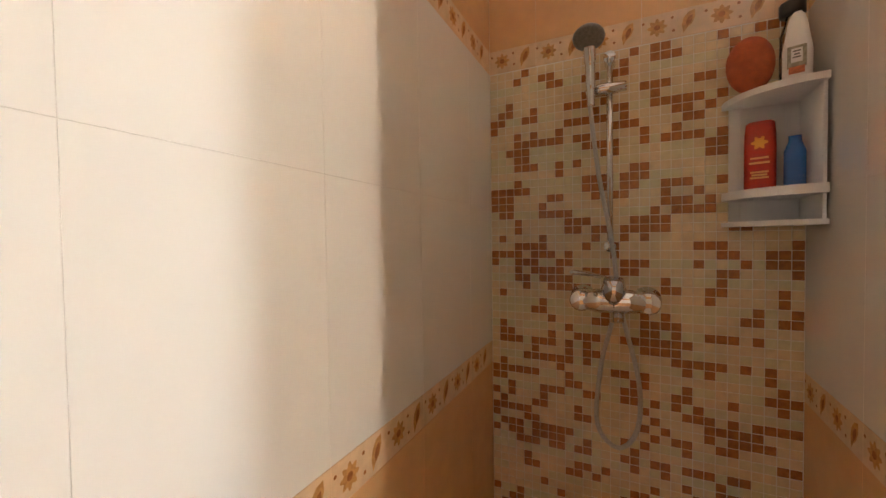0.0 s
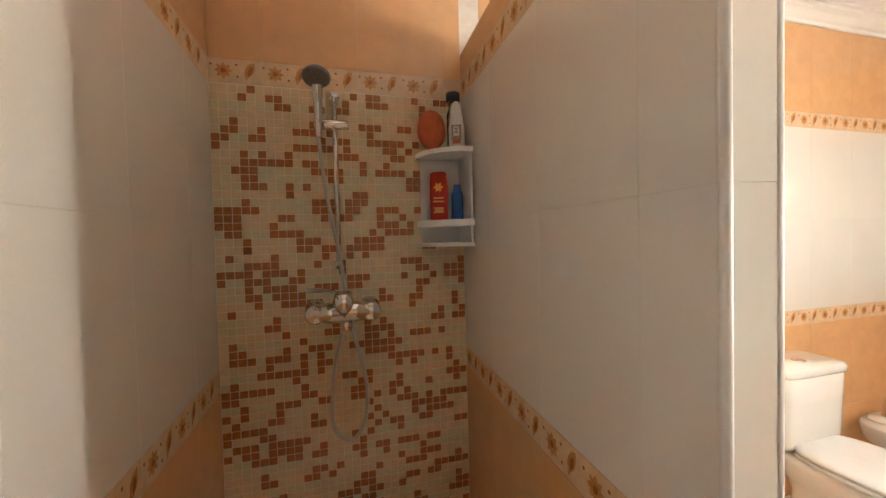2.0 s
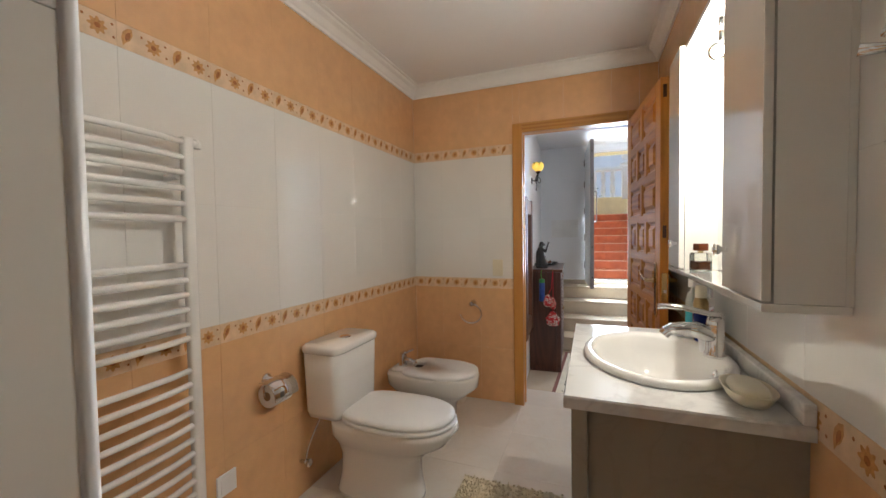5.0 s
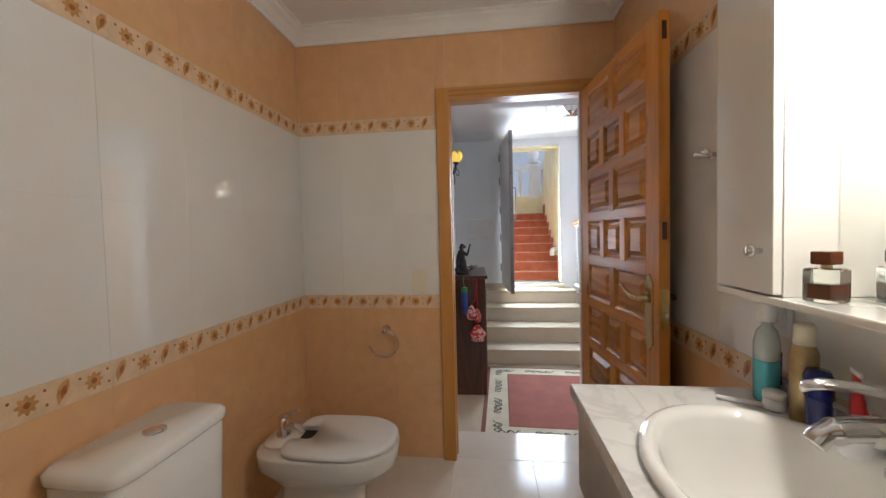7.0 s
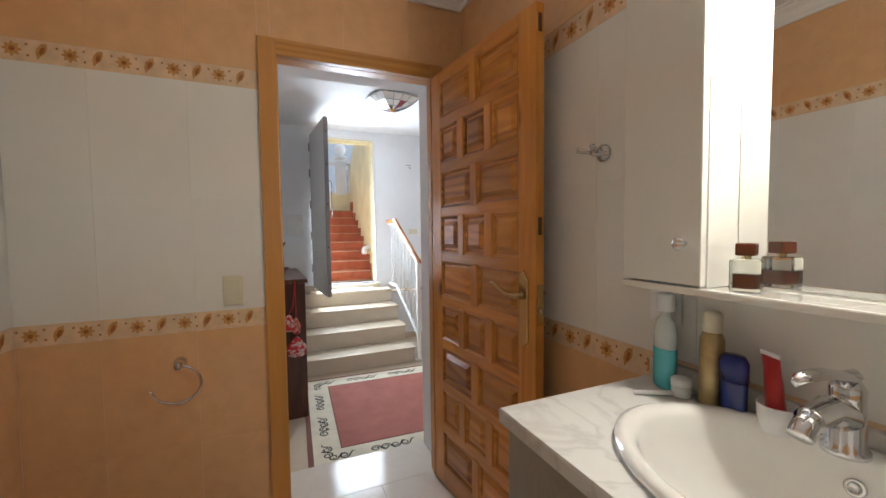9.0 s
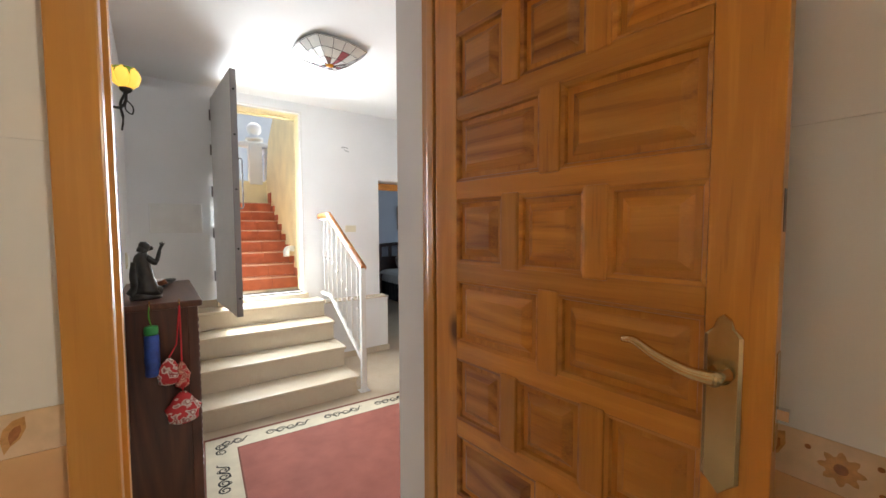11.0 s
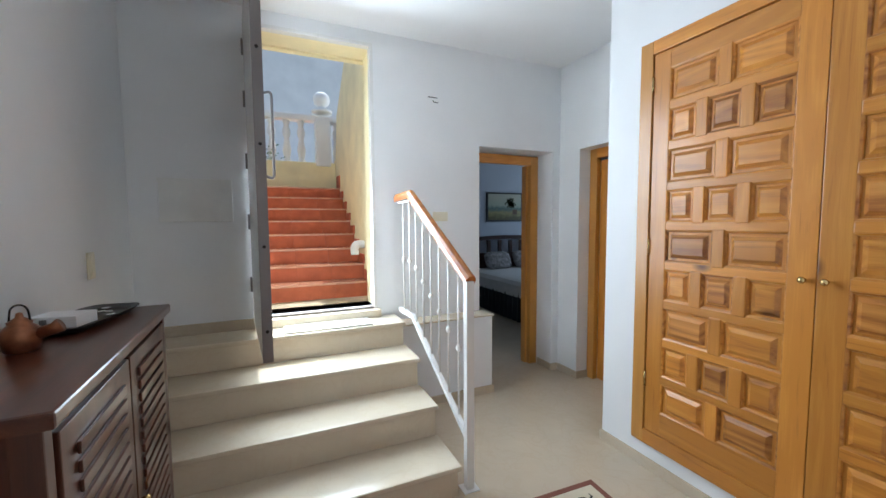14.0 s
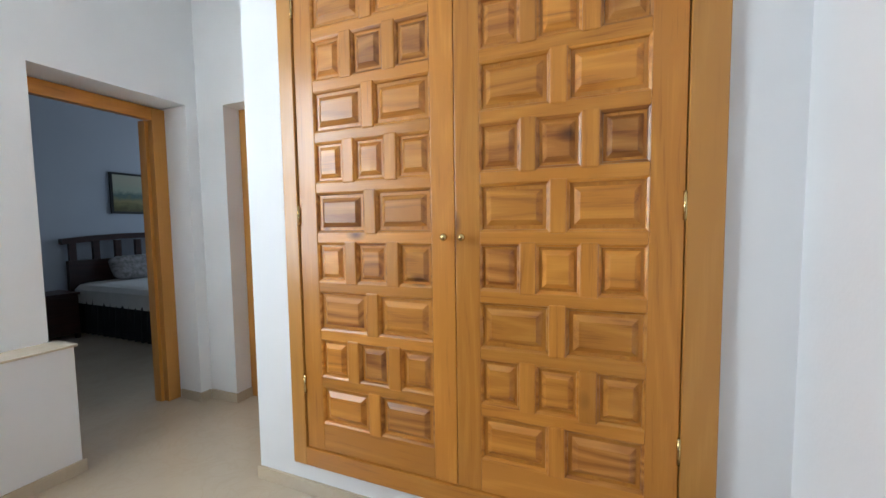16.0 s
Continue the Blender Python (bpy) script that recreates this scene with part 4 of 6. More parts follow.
part("divider", box(CX, NF, CZ0 + 0.001, BX - 0.0125, NF + 0.016, CZ1 - 0.017), white_lacquer, cab)
part("divider", box(CX, NN - 0.016, CZ0 + 0.001, BX - 0.0125, NN, CZ1 - 0.017), white_lacquer, cab)
part("niche_mirror", box(BX - 0.0155, NN + 0.002, CZ0 + 0.004, BX - 0.0125, NF - 0.002, CZ1 - 0.02), mirror_glass, cab)
dfar = part("door", box(CX - 0.018, NF + 0.002, CZ0 + 0.004, CX - 0.001, CY1 - 0.001, CZ1, 0.003), white_lacquer, cab, "plain glossy white cabinet door")
dnear = part("door", box(CX - 0.018, CY0 + 0.001, CZ0 + 0.004, CX - 0.003, NN - 0.002, CZ1, 0.002), white_lacquer, cab, "plain glossy white cabinet door")
for d, y in ((dfar, NF + 0.035), (dnear, NN - 0.035)):
    k = part("knob", lathe([(0.006, 0), (0.006, 0.01), (0.012, 0.016), (0.014, 0.022), (0.011, 0.026), (0, 0.027)], seg=16), chrome, d, smooth=True)
    k.matrix_basis = pose(CX - 0.018, y, 1.245, 0, -90, 0)
sp = thing("mirror_spotlight", "small grey spotlight lit at the head of the niche", "lamp", at=(1.705, -1.52, 1.815))
part("stem", tube([(0, 0, 0.088), (0, 0, 0.02)], 0.006), chrome, sp, smooth=True)
part("rose", lathe([(0.022, 0.083), (0.022, 0.087), (0, 0.088)], seg=18), chrome, sp)
part("hood", tube([(0.012, 0.035, 0.012), (0.008, 0.03, 0.012), (-0.012, -0.022, -0.012), (-0.014, -0.028, -0.016)], [0.014, 0.022, 0.026, 0.025], 18), chrome, sp, smooth=True)
part("bulb", tube([(-0.0145, -0.029, -0.0165), (-0.016, -0.033, -0.019)], [0.018, 0.012], 14), spot_glow, sp, smooth=True)
perf_glass = glass("perfume_glass", (0.95, 0.97, 0.93), 0.02)
amber = plain("amber_perfume", (0.10, 0.025, 0.008), 0.15, relief=0)
for y, s in ((-1.385, 1.0),):
    p = thing("perfume_bottle", "square clear perfume bottle with a dark cap", "bottle", "", (1.69, y, CZ0), 20)
    gl = part("flask", box(-0.024 * s, -0.024 * s, 0, 0.024 * s, 0.024 * s, 0.062 * s, 0.006), perf_glass, p)
    part("scent", box(-0.018 * s, -0.018 * s, 0.006, 0.018 * s, 0.018 * s, 0.034 * s, 0.003), amber, gl)
    part("cap", box(-0.016 * s, -0.016 * s, 0.068 * s, 0.016 * s, 0.016 * s, 0.092 * s, 0.003), amber, p)
    part("neck", lathe([(0.008, 0.062 * s), (0.008, 0.068 * s)]), brass, p)

# socket under the cabinet
def wall_plate(name, label, at, turn, w=0.08, h=0.08, rockers=1, mat=None, category="switch"):
    s = thing(name, label, category, at=at, turn=turn)
    part("plate", box(-w / 2, -0.009, -h / 2, w / 2, 0, h / 2, 0.003), mat or cream_plastic, s)
    for k in range(rockers):
        z0 = -h / 2 + 0.012 + k * (h - 0.024) / rockers
        part("rocker", box(-w / 2 + 0.013, -0.013, z0 + 0.002, w / 2 - 0.013, -0.0095, z0 + (h - 0.024) / rockers - 0.002, 0.0015), mat or cream_plastic, s)
    return s


wall_plate("wall_socket", "white socket on the tiles under the cabinet", (BX, -1.17, 1.083), -90, 0.085, 0.085, 1, white_plastic, "socket")
wall_plate("light_switch", "cream double light switch above the border tiles", (0.69, -0.001, 1.035), 0, 0.078, 0.125, 2)
wall_plate("low_socket", "white socket low on the tiled wall", (0.001, -1.80, 0.32), 90, 0.085, 0.085, 1, white_plastic, "socket")
wall_plate("hall_switch", "cream light switch on the hall wall", (2.655, YO, 1.262), 0, 0.13, 0.075, 1)
wall_plate("hall_switch_small", "small cream switch above the chest", (wall_x(2.75) + 0.001, 2.75, 1.03), 92.8, 0.075, 0.12, 1)

# towel ring, robe hook, paper holder, stop valve
tr = thing("towel_ring", "chrome towel ring on the apricot tiles", "towel ring", at=(0.462, 0, 0.755))
part("base", lathe([(0.024, 0), (0.024, 0.008), (0.016, 0.014), (0.012, 0.05), (0.015, 0.055), (0, 0.056)], seg=18), chrome, tr, smooth=True).matrix_basis = pose(0.03, 0, 0, 90, 0, 0)
part("ring", tube([(0.02 + 0.085 * math.cos(a), -0.045, -0.075 + 0.075 * math.sin(a)) for a in (radians(80 - 250 * k / 30) for k in range(31))], 0.0055), chrome, tr, smooth=True)
hk = thing("robe_hook", "chrome double robe hook on the white tiles", "hook", at=(BX, -0.962, 1.50))
part("base", lathe([(0.026, 0), (0.026, 0.007), (0.018, 0.012), (0.011, 0.018), (0.011, 0.045), (0, 0.046)], seg=18), chrome, hk, smooth=True).matrix_basis = pose(0, 0, 0, 0, -90, 0)
for s in (1, -1):
    part("peg", tube([(-0.03, 0, 0), (-0.055, s * 0.02, 0.004), (-0.075, s * 0.028, 0.008)], [0.007, 0.007, 0.0085]), chrome, hk, smooth=True)
hk2 = copy_thing(hk, pose(BX, -2.2, 1.52))
tpn = thing("paper_holder", "chrome toilet roll holder with a hinged flap", "paper holder", at=(0, -1.585, 0.62))
part("base", lathe([(0.025, 0), (0.025, 0.008), (0.014, 0.014), (0.011, 0.045)], seg=18), chrome, tpn, smooth=True).matrix_basis = pose(0, 0, 0.04, 0, 90, 0)
part("arm", tube([(0.04, 0.0, 0.04), (0.05, -0.06, 0.03), (0.055, -0.06, -0.01)], 0.005), chrome, tpn, smooth=True)
part("flap", loft([[(0.055 + 0.065 * math.sin(a), y, -0.012 + 0.065 * math.cos(a)) for a in (radians(-20 + 11 * k) for k in range(12))] + [(0.055 + 0.062 * math.sin(a), y, -0.012 + 0.062 * math.cos(a)) for a in (radians(101 - 11 * k) for k in range(12))] for y in (-0.068, 0.068)]), chrome, tpn, "bright curved chrome flap", smooth=True)
roll = thing("toilet_roll", "white toilet paper roll in the holder", "toilet paper", at=(0.057, -1.585, 0.608))
part("paper", loft([[(r * math.cos(a), y, r * math.sin(a)) for a in (2 * math.pi * k / 24 for k in range(24))] for r, y in ((0.02, -0.05), (0.05, -0.05), (0.05, 0.05), (0.02, 0.05))]), plain("toilet_paper", (0.8, 0.79, 0.77), 0.95, relief=0.4), roll, smooth=True)
part("core", tube([(0, -0.053, 0), (0, 0.053, 0)], 0.019), plain("cardboard", (0.35, 0.25, 0.15), 0.9), roll)
vl = thing("stop_valve", "small chrome stop valve near the floor", "valve", at=(0, -1.385, 0.175))
part("stem", tube([(0, 0, 0), (0.045, 0, 0)], 0.009), chrome, vl, smooth=True)
part("wheel", lathe([(0.018, 0), (0.02, 0.004), (0.02, 0.012), (0.014, 0.016), (0, 0.016)], seg=12), chrome, vl).matrix_basis = pose(0.045, 0, 0, 0, 90, 0)
part("hose", tube(curve_points([(0.03, 0, 0.0), (0.04, 0.01, 0.07), (0.07, 0.03, 0.16), (0.09, 0.06, 0.23)]), 0.005), chrome, vl, smooth=True)

# bath mat: tufted
matt = thing("bath_mat", "cream tufted bath mat on the floor", "mat", at=(0.98, -1.29, 0.0), turn=1)
part("backing", box(-0.25, -0.32, 0, 0.25, 0.32, 0.008, 0.003), mat_wool, matt)
bm = bmesh.new()
for k in range(2600):
    x, y = random.uniform(-0.25, 0.25), random.uniform(-0.325, 0.325)
    h, a, r = random.uniform(0.012, 0.022), random.uniform(0, 6.28), random.uniform(0.005, 0.009)
    tip = Vector((x + random.uniform(-0.008, 0.008), y + random.uniform(-0.008, 0.008), h))
    q = [bm.verts.new((x + r * math.cos(a + b), y + r * math.sin(a + b), 0.006)) for b in (0, 2.1, 4.2)]
    t = bm.verts.new(tip)
    for i in range(3):
        bm.faces.new((q[i], q[(i + 1) % 3], t))
tagged(part("pile", bm, mat_wool, matt), kind="stuff")

# cornice of the bathroom
prof = [(0.0, -0.085), (0.012, -0.085), (0.014, -0.07), (0.024, -0.06), (0.04, -0.035), (0.06, -0.022), (0.064, -0.01), (0.08, -0.008), (0.08, 0.0)]
co = structure(new("trim_cornice"), "moulded white plaster cornice round the bathroom ceiling", "cornice")
gypsum = plain("white_gypsum", (0.84, 0.83, 0.80), 0.7, vary=0.03, relief=0.05)
part("cornice_run", loft([[(d, YB, BC + z) for d, z in prof] + [(0, YB, BC)], [(d, -d, BC + z) for d, z in prof] + [(0, 0, BC)]]), gypsum, co)
part("cornice_run", loft([[(d, -d, BC + z) for d, z in prof] + [(0, 0, BC)], [(BX - d, -d, BC + z) for d, z in prof] + [(BX, 0, BC)]]), gypsum, co)
part("cornice_run", loft([[(BX - d, -d, BC + z) for d, z in prof] + [(BX, 0, BC)], [(BX - d, YB, BC + z) for d, z in prof] + [(BX, YB, BC)]]), gypsum, co)

# ---- shower things ----
sh = thing("shower_set", "chrome shower rail with hand shower and hose", "shower")
RY = -3.215
part("rail", tube([(0.05, RY, 1.275), (0.05, RY, 1.845)], 0.009, 14), chrome, sh, smooth=True)
for z in (1.285, 1.84):
    part("bracket", tube([(0.0, RY, z), (0.03, RY, z), (0.062, RY, z)], [0.016, 0.013, 0.017], 14), chrome, sh, smooth=True)
part("slider", tube([(0.055, RY - 0.065, 1.745), (0.055, RY - 0.02, 1.75), (0.055, RY + 0.045, 1.75)], [0.013, 0.018, 0.014], 14), chrome, sh, smooth=True)
spray_grey = plain("grey_spray_plate", (0.22, 0.21, 0.20), 0.35, 0.3, vary=0.3, scale=120)
hnd = part("hand_shower", tube(curve_points([(0.075, RY - 0.05, 1.70), (0.085, RY - 0.05, 1.755), (0.105, RY - 0.05, 1.82), (0.13, RY - 0.05, 1.855)]), [0.011] * 8 + [0.014] * 8 + [0.017] * 9, 12), chrome, sh, smooth=True)
part("spray_head", lathe([(0.016, 0.018), (0.036, 0.011), (0.043, 0.0), (0.041, -0.007), (0.036, -0.009), (0, -0.009)], seg=24), spray_grey, hnd, "grey spray face", smooth=True).matrix_basis = pose(0.15, RY - 0.05, 1.866, 0, -24, 0)
part("hose", tube(curve_points([(0.075, RY - 0.055, 1.72), (0.07, RY - 0.03, 1.5), (0.06, RY + 0.005, 1.3), (0.065, RY + 0.03, 1.1), (0.09, RY + 0.075, 0.9), (0.09, RY + 0.07, 0.76), (0.09, RY + 0.02, 0.70), (0.085, RY - 0.035, 0.76), (0.08, RY - 0.025, 0.93), (0.075, RY + 0.005, 1.06)], 10), 0.0065), plain("steel_hose", (0.55, 0.54, 0.52), 0.3, 0.9, vary=0.2, scale=200, grain=600, relief=0.6), sh, smooth=True)
mx = thing("shower_mixer", "chrome wall mixer with a single lever", "tap", at=(0, -3.205, 1.125))
mx.scale = (1.2, 1.2, 1.2)
for y in (-0.075, 0.075):
    part("inlet", lathe([(0.032, 0), (0.032, 0.006), (0.02, 0.012), (0.02, 0.04), (0.027, 0.045), (0.027, 0.075), (0.02, 0.082), (0, 0.083)], seg=20), chrome, mx, smooth=True).matrix_basis = pose(0, y, 0, 0, 90, 0)
part("body", tube([(0.058, -0.085, 0), (0.06, -0.03, 0), (0.06, 0.03, 0), (0.058, 0.085, 0)], [0.022, 0.03, 0.03, 0.022], 18), chrome, mx, smooth=True)
part("cartridge", tube([(0.06, 0, 0.0), (0.075, 0, 0.035), (0.08, 0, 0.055)], [0.03, 0.028, 0.022], 18), chrome, mx, smooth=True)
part("lever", loft([[(0.08 + x, y * w, z + d) for y, d in ((-1, 0), (0, 0.006), (1, 0), (0, -0.006))] for x, w, z in ((-0.015, 0.02, 0.06), (0.03, 0.022, 0.068), (0.08, 0.016, 0.075), (0.1, 0.008, 0.076))]), chrome, mx, smooth=True).rotation_euler = (0, 0, -0.5)
part("outlet", tube([(0.06, 0.01, -0.02), (0.07, 0.01, -0.05)], 0.012), chrome, mx, smooth=True)

# corner shelf
cs = thing("corner_shelf", "white plastic two-tier corner shelf in the shower", "shelf", at=(0.0, WP - 0.009, 0.0), turn=-2)
def quarter(z, r, t, name):
    pts = [(0.002, -0.002)] + [(0.002 + r * math.cos(a), -0.002 - r * math.sin(a)) for a in (radians(6 * k) for k in range(16))]
    part(name, loft([[(x, y, zz) for x, y in pts] for zz in (z, z + t)]), white_plastic, cs)
for z, t in ((1.655, 0.016), (1.405, 0.022), (1.335, 0.012)):
    quarter(z, 0.17, t, "tier")
part("side_panel", box(0.001, -0.155, 1.34, 0.008, -0.13, 1.66, 0.002), white_plastic, cs)
part("side_panel", box(0.13, -0.009, 1.34, 0.155, -0.001, 1.66, 0.002), white_plastic, cs)
part("back_panel", box(0.001, -0.13, 1.345, 0.006, -0.002, 1.655), white_plastic, cs)
part("back_panel", box(0.006, -0.007, 1.345, 0.13, -0.002, 1.655), white_plastic, cs)
def flat_bottle(name, label, at, w, d, h, mat, turn, prof, category="bottle"):
    b = thing(name, label, category, at=at, turn=turn)
    part("body", loft([oval(0, 0, z * h, w * r, d * r, 22, 3.2) for z, r in prof]), mat, b, smooth=True)
    return b
orange_red = plain("red_orange_plastic", (0.50, 0.032, 0.012), 0.25, vary=0.2, scale=18, relief=0)
rb = flat_bottle("shampoo_bottle", "red shampoo bottle with an orange flower on the shelf", (0.075, WP - 0.115, 1.427), 0.032, 0.018, 0.17, orange_red, 72, ((0, 0.9), (0.02, 1), (0.6, 1.0), (0.8, 0.98), (0.97, 0.9), (1, 0.7)))
part("printed_flower", loft([[(0.014 * (1 + 0.25 * math.cos(6 * a)) * math.cos(a), -0.0185, 0.115 + 0.014 * (1 + 0.25 * math.cos(6 * a)) * math.sin(a)) for a in (2 * math.pi * k / 36 for k in range(36))], [(0.004 * math.cos(a), -0.0192, 0.115 + 0.004 * math.sin(a)) for a in (2 * math.pi * k / 36 for k in range(36))]]), plain("print_orange", (0.85, 0.35, 0.03), 0.3, relief=0), rb)
for i, (z, w) in enumerate(((0.075, 0.018), (0.063, 0.02), (0.04, 0.018), (0.033, 0.015), (0.026, 0.018))):
    part("label_line", box(-w, -0.0192, z, w, -0.0182, z + 0.0045), plain("print_gold", (0.8, 0.45, 0.15), 0.3, relief=0), rb)
bb = flat_bottle("shower_gel_bottle", "slim blue shower gel bottle on the shelf", (0.085, WP - 0.05, 1.427), 0.021, 0.016, 0.125, plain("blue_plastic", (0.015, 0.12, 0.42), 0.25, relief=0), 72, ((0, 0.9), (0.03, 1), (0.7, 1.0), (0.85, 0.7), (0.88, 0.6), (1, 0.6)))
wb = flat_bottle("lotion_bottle", "white upright bottle with a printed label", (0.11, WP - 0.055, 1.671), 0.027, 0.02, 0.165, white_plastic, 70, ((0, 0.9), (0.02, 1), (0.45, 1.02), (0.62, 0.85), (0.8, 0.7), (0.94, 0.5), (1, 0.25)))
part("label", box(-0.017, -0.0215, 0.03, 0.017, -0.0203, 0.08), plain("label_grey_green", (0.36, 0.34, 0.26), 0.5, vary=0.6, scale=90, relief=0), wb)
part("label_centre", box(-0.010, -0.0225, 0.042, 0.010, -0.0217, 0.074), white_plastic, wb)
part("label_foot", box(-0.014, -0.0225, 0.016, 0.014, -0.0213, 0.032), plain("label_orange", (0.6, 0.17, 0.07), 0.5, vary=0.4, scale=90, relief=0), wb)
for k, (z, w) in enumerate(((0.066, 0.007), (0.059, 0.005), (0.052, 0.007))):
    part("label_line", box(-w, -0.0231, z, w, -0.0226, z + 0.003), plain("label_ink", (0.12, 0.11, 0.1), 0.5, relief=0), wb)
kb = flat_bottle("tall_bottle", "clear bottle with a black cap at the back", (0.045, WP - 0.045, 1.671), 0.022, 0.022, 0.185, clear_pet, 40, ((0, 0.95), (0.02, 1), (0.75, 1), (0.9, 0.6), (1, 0.5)))
part("cap", lathe([(0.024, 0.186), (0.026, 0.188), (0.026, 0.215), (0.023, 0.219), (0, 0.219)], seg=18), black_rubber, kb, smooth=True)
spg = thing("bath_sponge", "round orange-red bath sponge leaning on the tiles", "sponge", at=(0.07, WP - 0.135, 1.744))
bm = loft([oval(0, 0, z, r * 1.12, r * 0.8, 26) for z, r in ((-0.022, 0.038), (-0.016, 0.058), (0, 0.064), (0.016, 0.058), (0.022, 0.038))])
part("sponge", bm, plain("orange_sponge", (0.52, 0.12, 0.045), 0.95, vary=0.25, scale=40, grain=160, relief=1.0), spg, smooth=True).matrix_basis = pose(0, 0, 0, 0, 90, 0)

# ---- hall things ----
# chest under the mirror wall
dr = thing("chest", "dark-stained wooden hall chest with panelled front", "chest", at=(wall_x(1.365) + 0.005, 1.365, FH), turn=2.3)
DD, DL, DH = 0.33, 0.93, 1.115
part("top", box(0, -0.015, DH - 0.032, DD + 0.02, DL + 0.015, DH, 0.006), walnut_h, dr)
part("side", box(0, 0, 0.06, DD - 0.02, 0.022, DH - 0.033), walnut, dr)
part("side", box(0, DL - 0.022, 0.06, DD - 0.02, DL, DH - 0.033), walnut, dr)
part("corner_post", box(DD - 0.045, -0.004, 0.0, DD, 0.03, DH - 0.033, 0.004), walnut, dr)
part("corner_post", box(DD - 0.045, DL - 0.03, 0.0, DD, DL + 0.004, DH - 0.033, 0.004), walnut, dr)
part("plinth", box(0, 0.002, 0.0, DD - 0.046, DL - 0.002, 0.06), walnut, dr)
part("front_frame", box(DD - 0.03, 0.031, 0.0, DD - 0.012, DL - 0.031, DH - 0.034), walnut, dr)
for i in range(2):
    y0 = 0.045 + i * 0.425
    d = part("door", box(DD - 0.011, y0, 0.09, DD + 0.003, y0 + 0.415, DH - 0.06, 0.003), walnut, dr)
    bm = bmesh.new()
    for k in range(22):
        box(DD + 0.004, y0 + 0.06, 0.16 + k * 0.039, DD + 0.011, y0 + 0.355, 0.185 + k * 0.039, 0.002, bm)
    part("louvre", bm, walnut_h, d)
    part("knob", lathe([(0.008, 0), (0.013, 0.012), (0.011, 0.02), (0, 0.022)], seg=14), brass, d, smooth=True).matrix_basis = pose(DD + 0.003, y0 + (0.39 if i == 0 else 0.025), 0.62, 0, 90, 0)
TZ = FH + DH

# statue: kneeling robed figure, one plain mesh
st = thing("statuette", "dark bronze kneeling statuette with a raised arm", "statue", at=(0.835, 1.555, TZ), turn=20)
st.scale = (0.76, 0.88, 1.0)
bm = loft([oval(0.0, 0.0, 0, 0.088, 0.065, 24), oval(0, 0, 0.012, 0.092, 0.068, 24), oval(0.0, 0, 0.03, 0.08, 0.058, 24), oval(0, 0, 0.04, 0.05, 0.04, 24)])
loft([oval(cx, 0, z, rx, ry, 22) for cx, z, rx, ry in ((0.008, 0.02, 0.086, 0.062), (0.004, 0.05, 0.074, 0.056), (-0.002, 0.085, 0.06, 0.05), (-0.01, 0.13, 0.053, 0.047), (-0.016, 0.17, 0.05, 0.047), (-0.018, 0.205, 0.045, 0.047), (-0.015, 0.228, 0.036, 0.038), (-0.01, 0.242, 0.02, 0.022))], bm)
tube(curve_points([(-0.02, -0.02, 0.055), (0.04, -0.02, 0.045), (0.085, -0.01, 0.035)]), [0.03] * 8 + [0.025] * 8 + [0.014], 12, bm)
tube(curve_points([(-0.05, 0.0, 0.19), (-0.062, 0, 0.12), (-0.055, 0, 0.06), (-0.085, 0, 0.02)]), [0.026] * 12 + [0.03] * 13, 12, bm)
loft([oval(cx, 0, z, rx, ry, 18) for cx, z, rx, ry in ((-0.005, 0.235, 0.016, 0.016), (0.0, 0.25, 0.026, 0.024), (0.004, 0.268, 0.033, 0.027), (0.0, 0.283, 0.03, 0.026), (-0.004, 0.295, 0.016, 0.016))], bm)
tube([(0.015, 0, 0.262), (0.042, 0, 0.262), (0.05, 0, 0.258)], [0.016, 0.012, 0.006], 10, bm)
tube(curve_points([(-0.015, 0.0, 0.24), (-0.012, 0, 0.25), (-0.008, 0, 0.243)]), 0.03, 12, bm)
tube(curve_points([(0.0, -0.035, 0.215), (0.045, -0.04, 0.19), (0.062, -0.04, 0.215), (0.075, -0.04, 0.255), (0.085, -0.04, 0.272)]), [0.017] * 10 + [0.012] * 12 + [0.009] * 11, 10, bm)
for dx, dz in ((-0.008, 0.018), (0.006, 0.022), (0.018, 0.014)):
    tube([(0.085, -0.04, 0.268), (0.085 + dx, -0.04, 0.272 + dz)], [0.006, 0.0035], 7, bm)
part("statue", bm, bronze, st, smooth=True)

# copper pot, white box, black tray
pot = thing("copper_kettle", "small copper kettle with a wire handle", "kettle", at=(0.84, 1.80, TZ))
copper = plain("aged_copper", (0.30, 0.12, 0.06), 0.35, 0.7, vary=0.4, scale=30, relief=0.1)
part("body", lathe([(0.025, 0), (0.032, 0.004), (0.04, 0.03), (0.036, 0.055), (0.022, 0.068), (0.024, 0.074), (0.008, 0.085), (0.006, 0.095), (0, 0.097)], seg=20), copper, pot, smooth=True)
part("spout", tube([(0.03, 0, 0.04), (0.06, 0, 0.05), (0.075, 0, 0.058)], [0.016, 0.014, 0.018], 10), copper, pot, smooth=True)
part("handle", tube(curve_points([(-0.02, 0, 0.07), (-0.015, 0, 0.105), (0.0, 0, 0.115), (0.015, 0, 0.105), (0.02, 0, 0.07)]), 0.0022, 8), iron, pot, smooth=True)
bx = thing("white_box", "small white cardboard box on the tray", "box", at=(0.835, 2.02, TZ + 0.013), turn=-12)
part("carton", box(-0.06, -0.045, 0, 0.06, 0.045, 0.034, 0.002), white_plastic, bx)
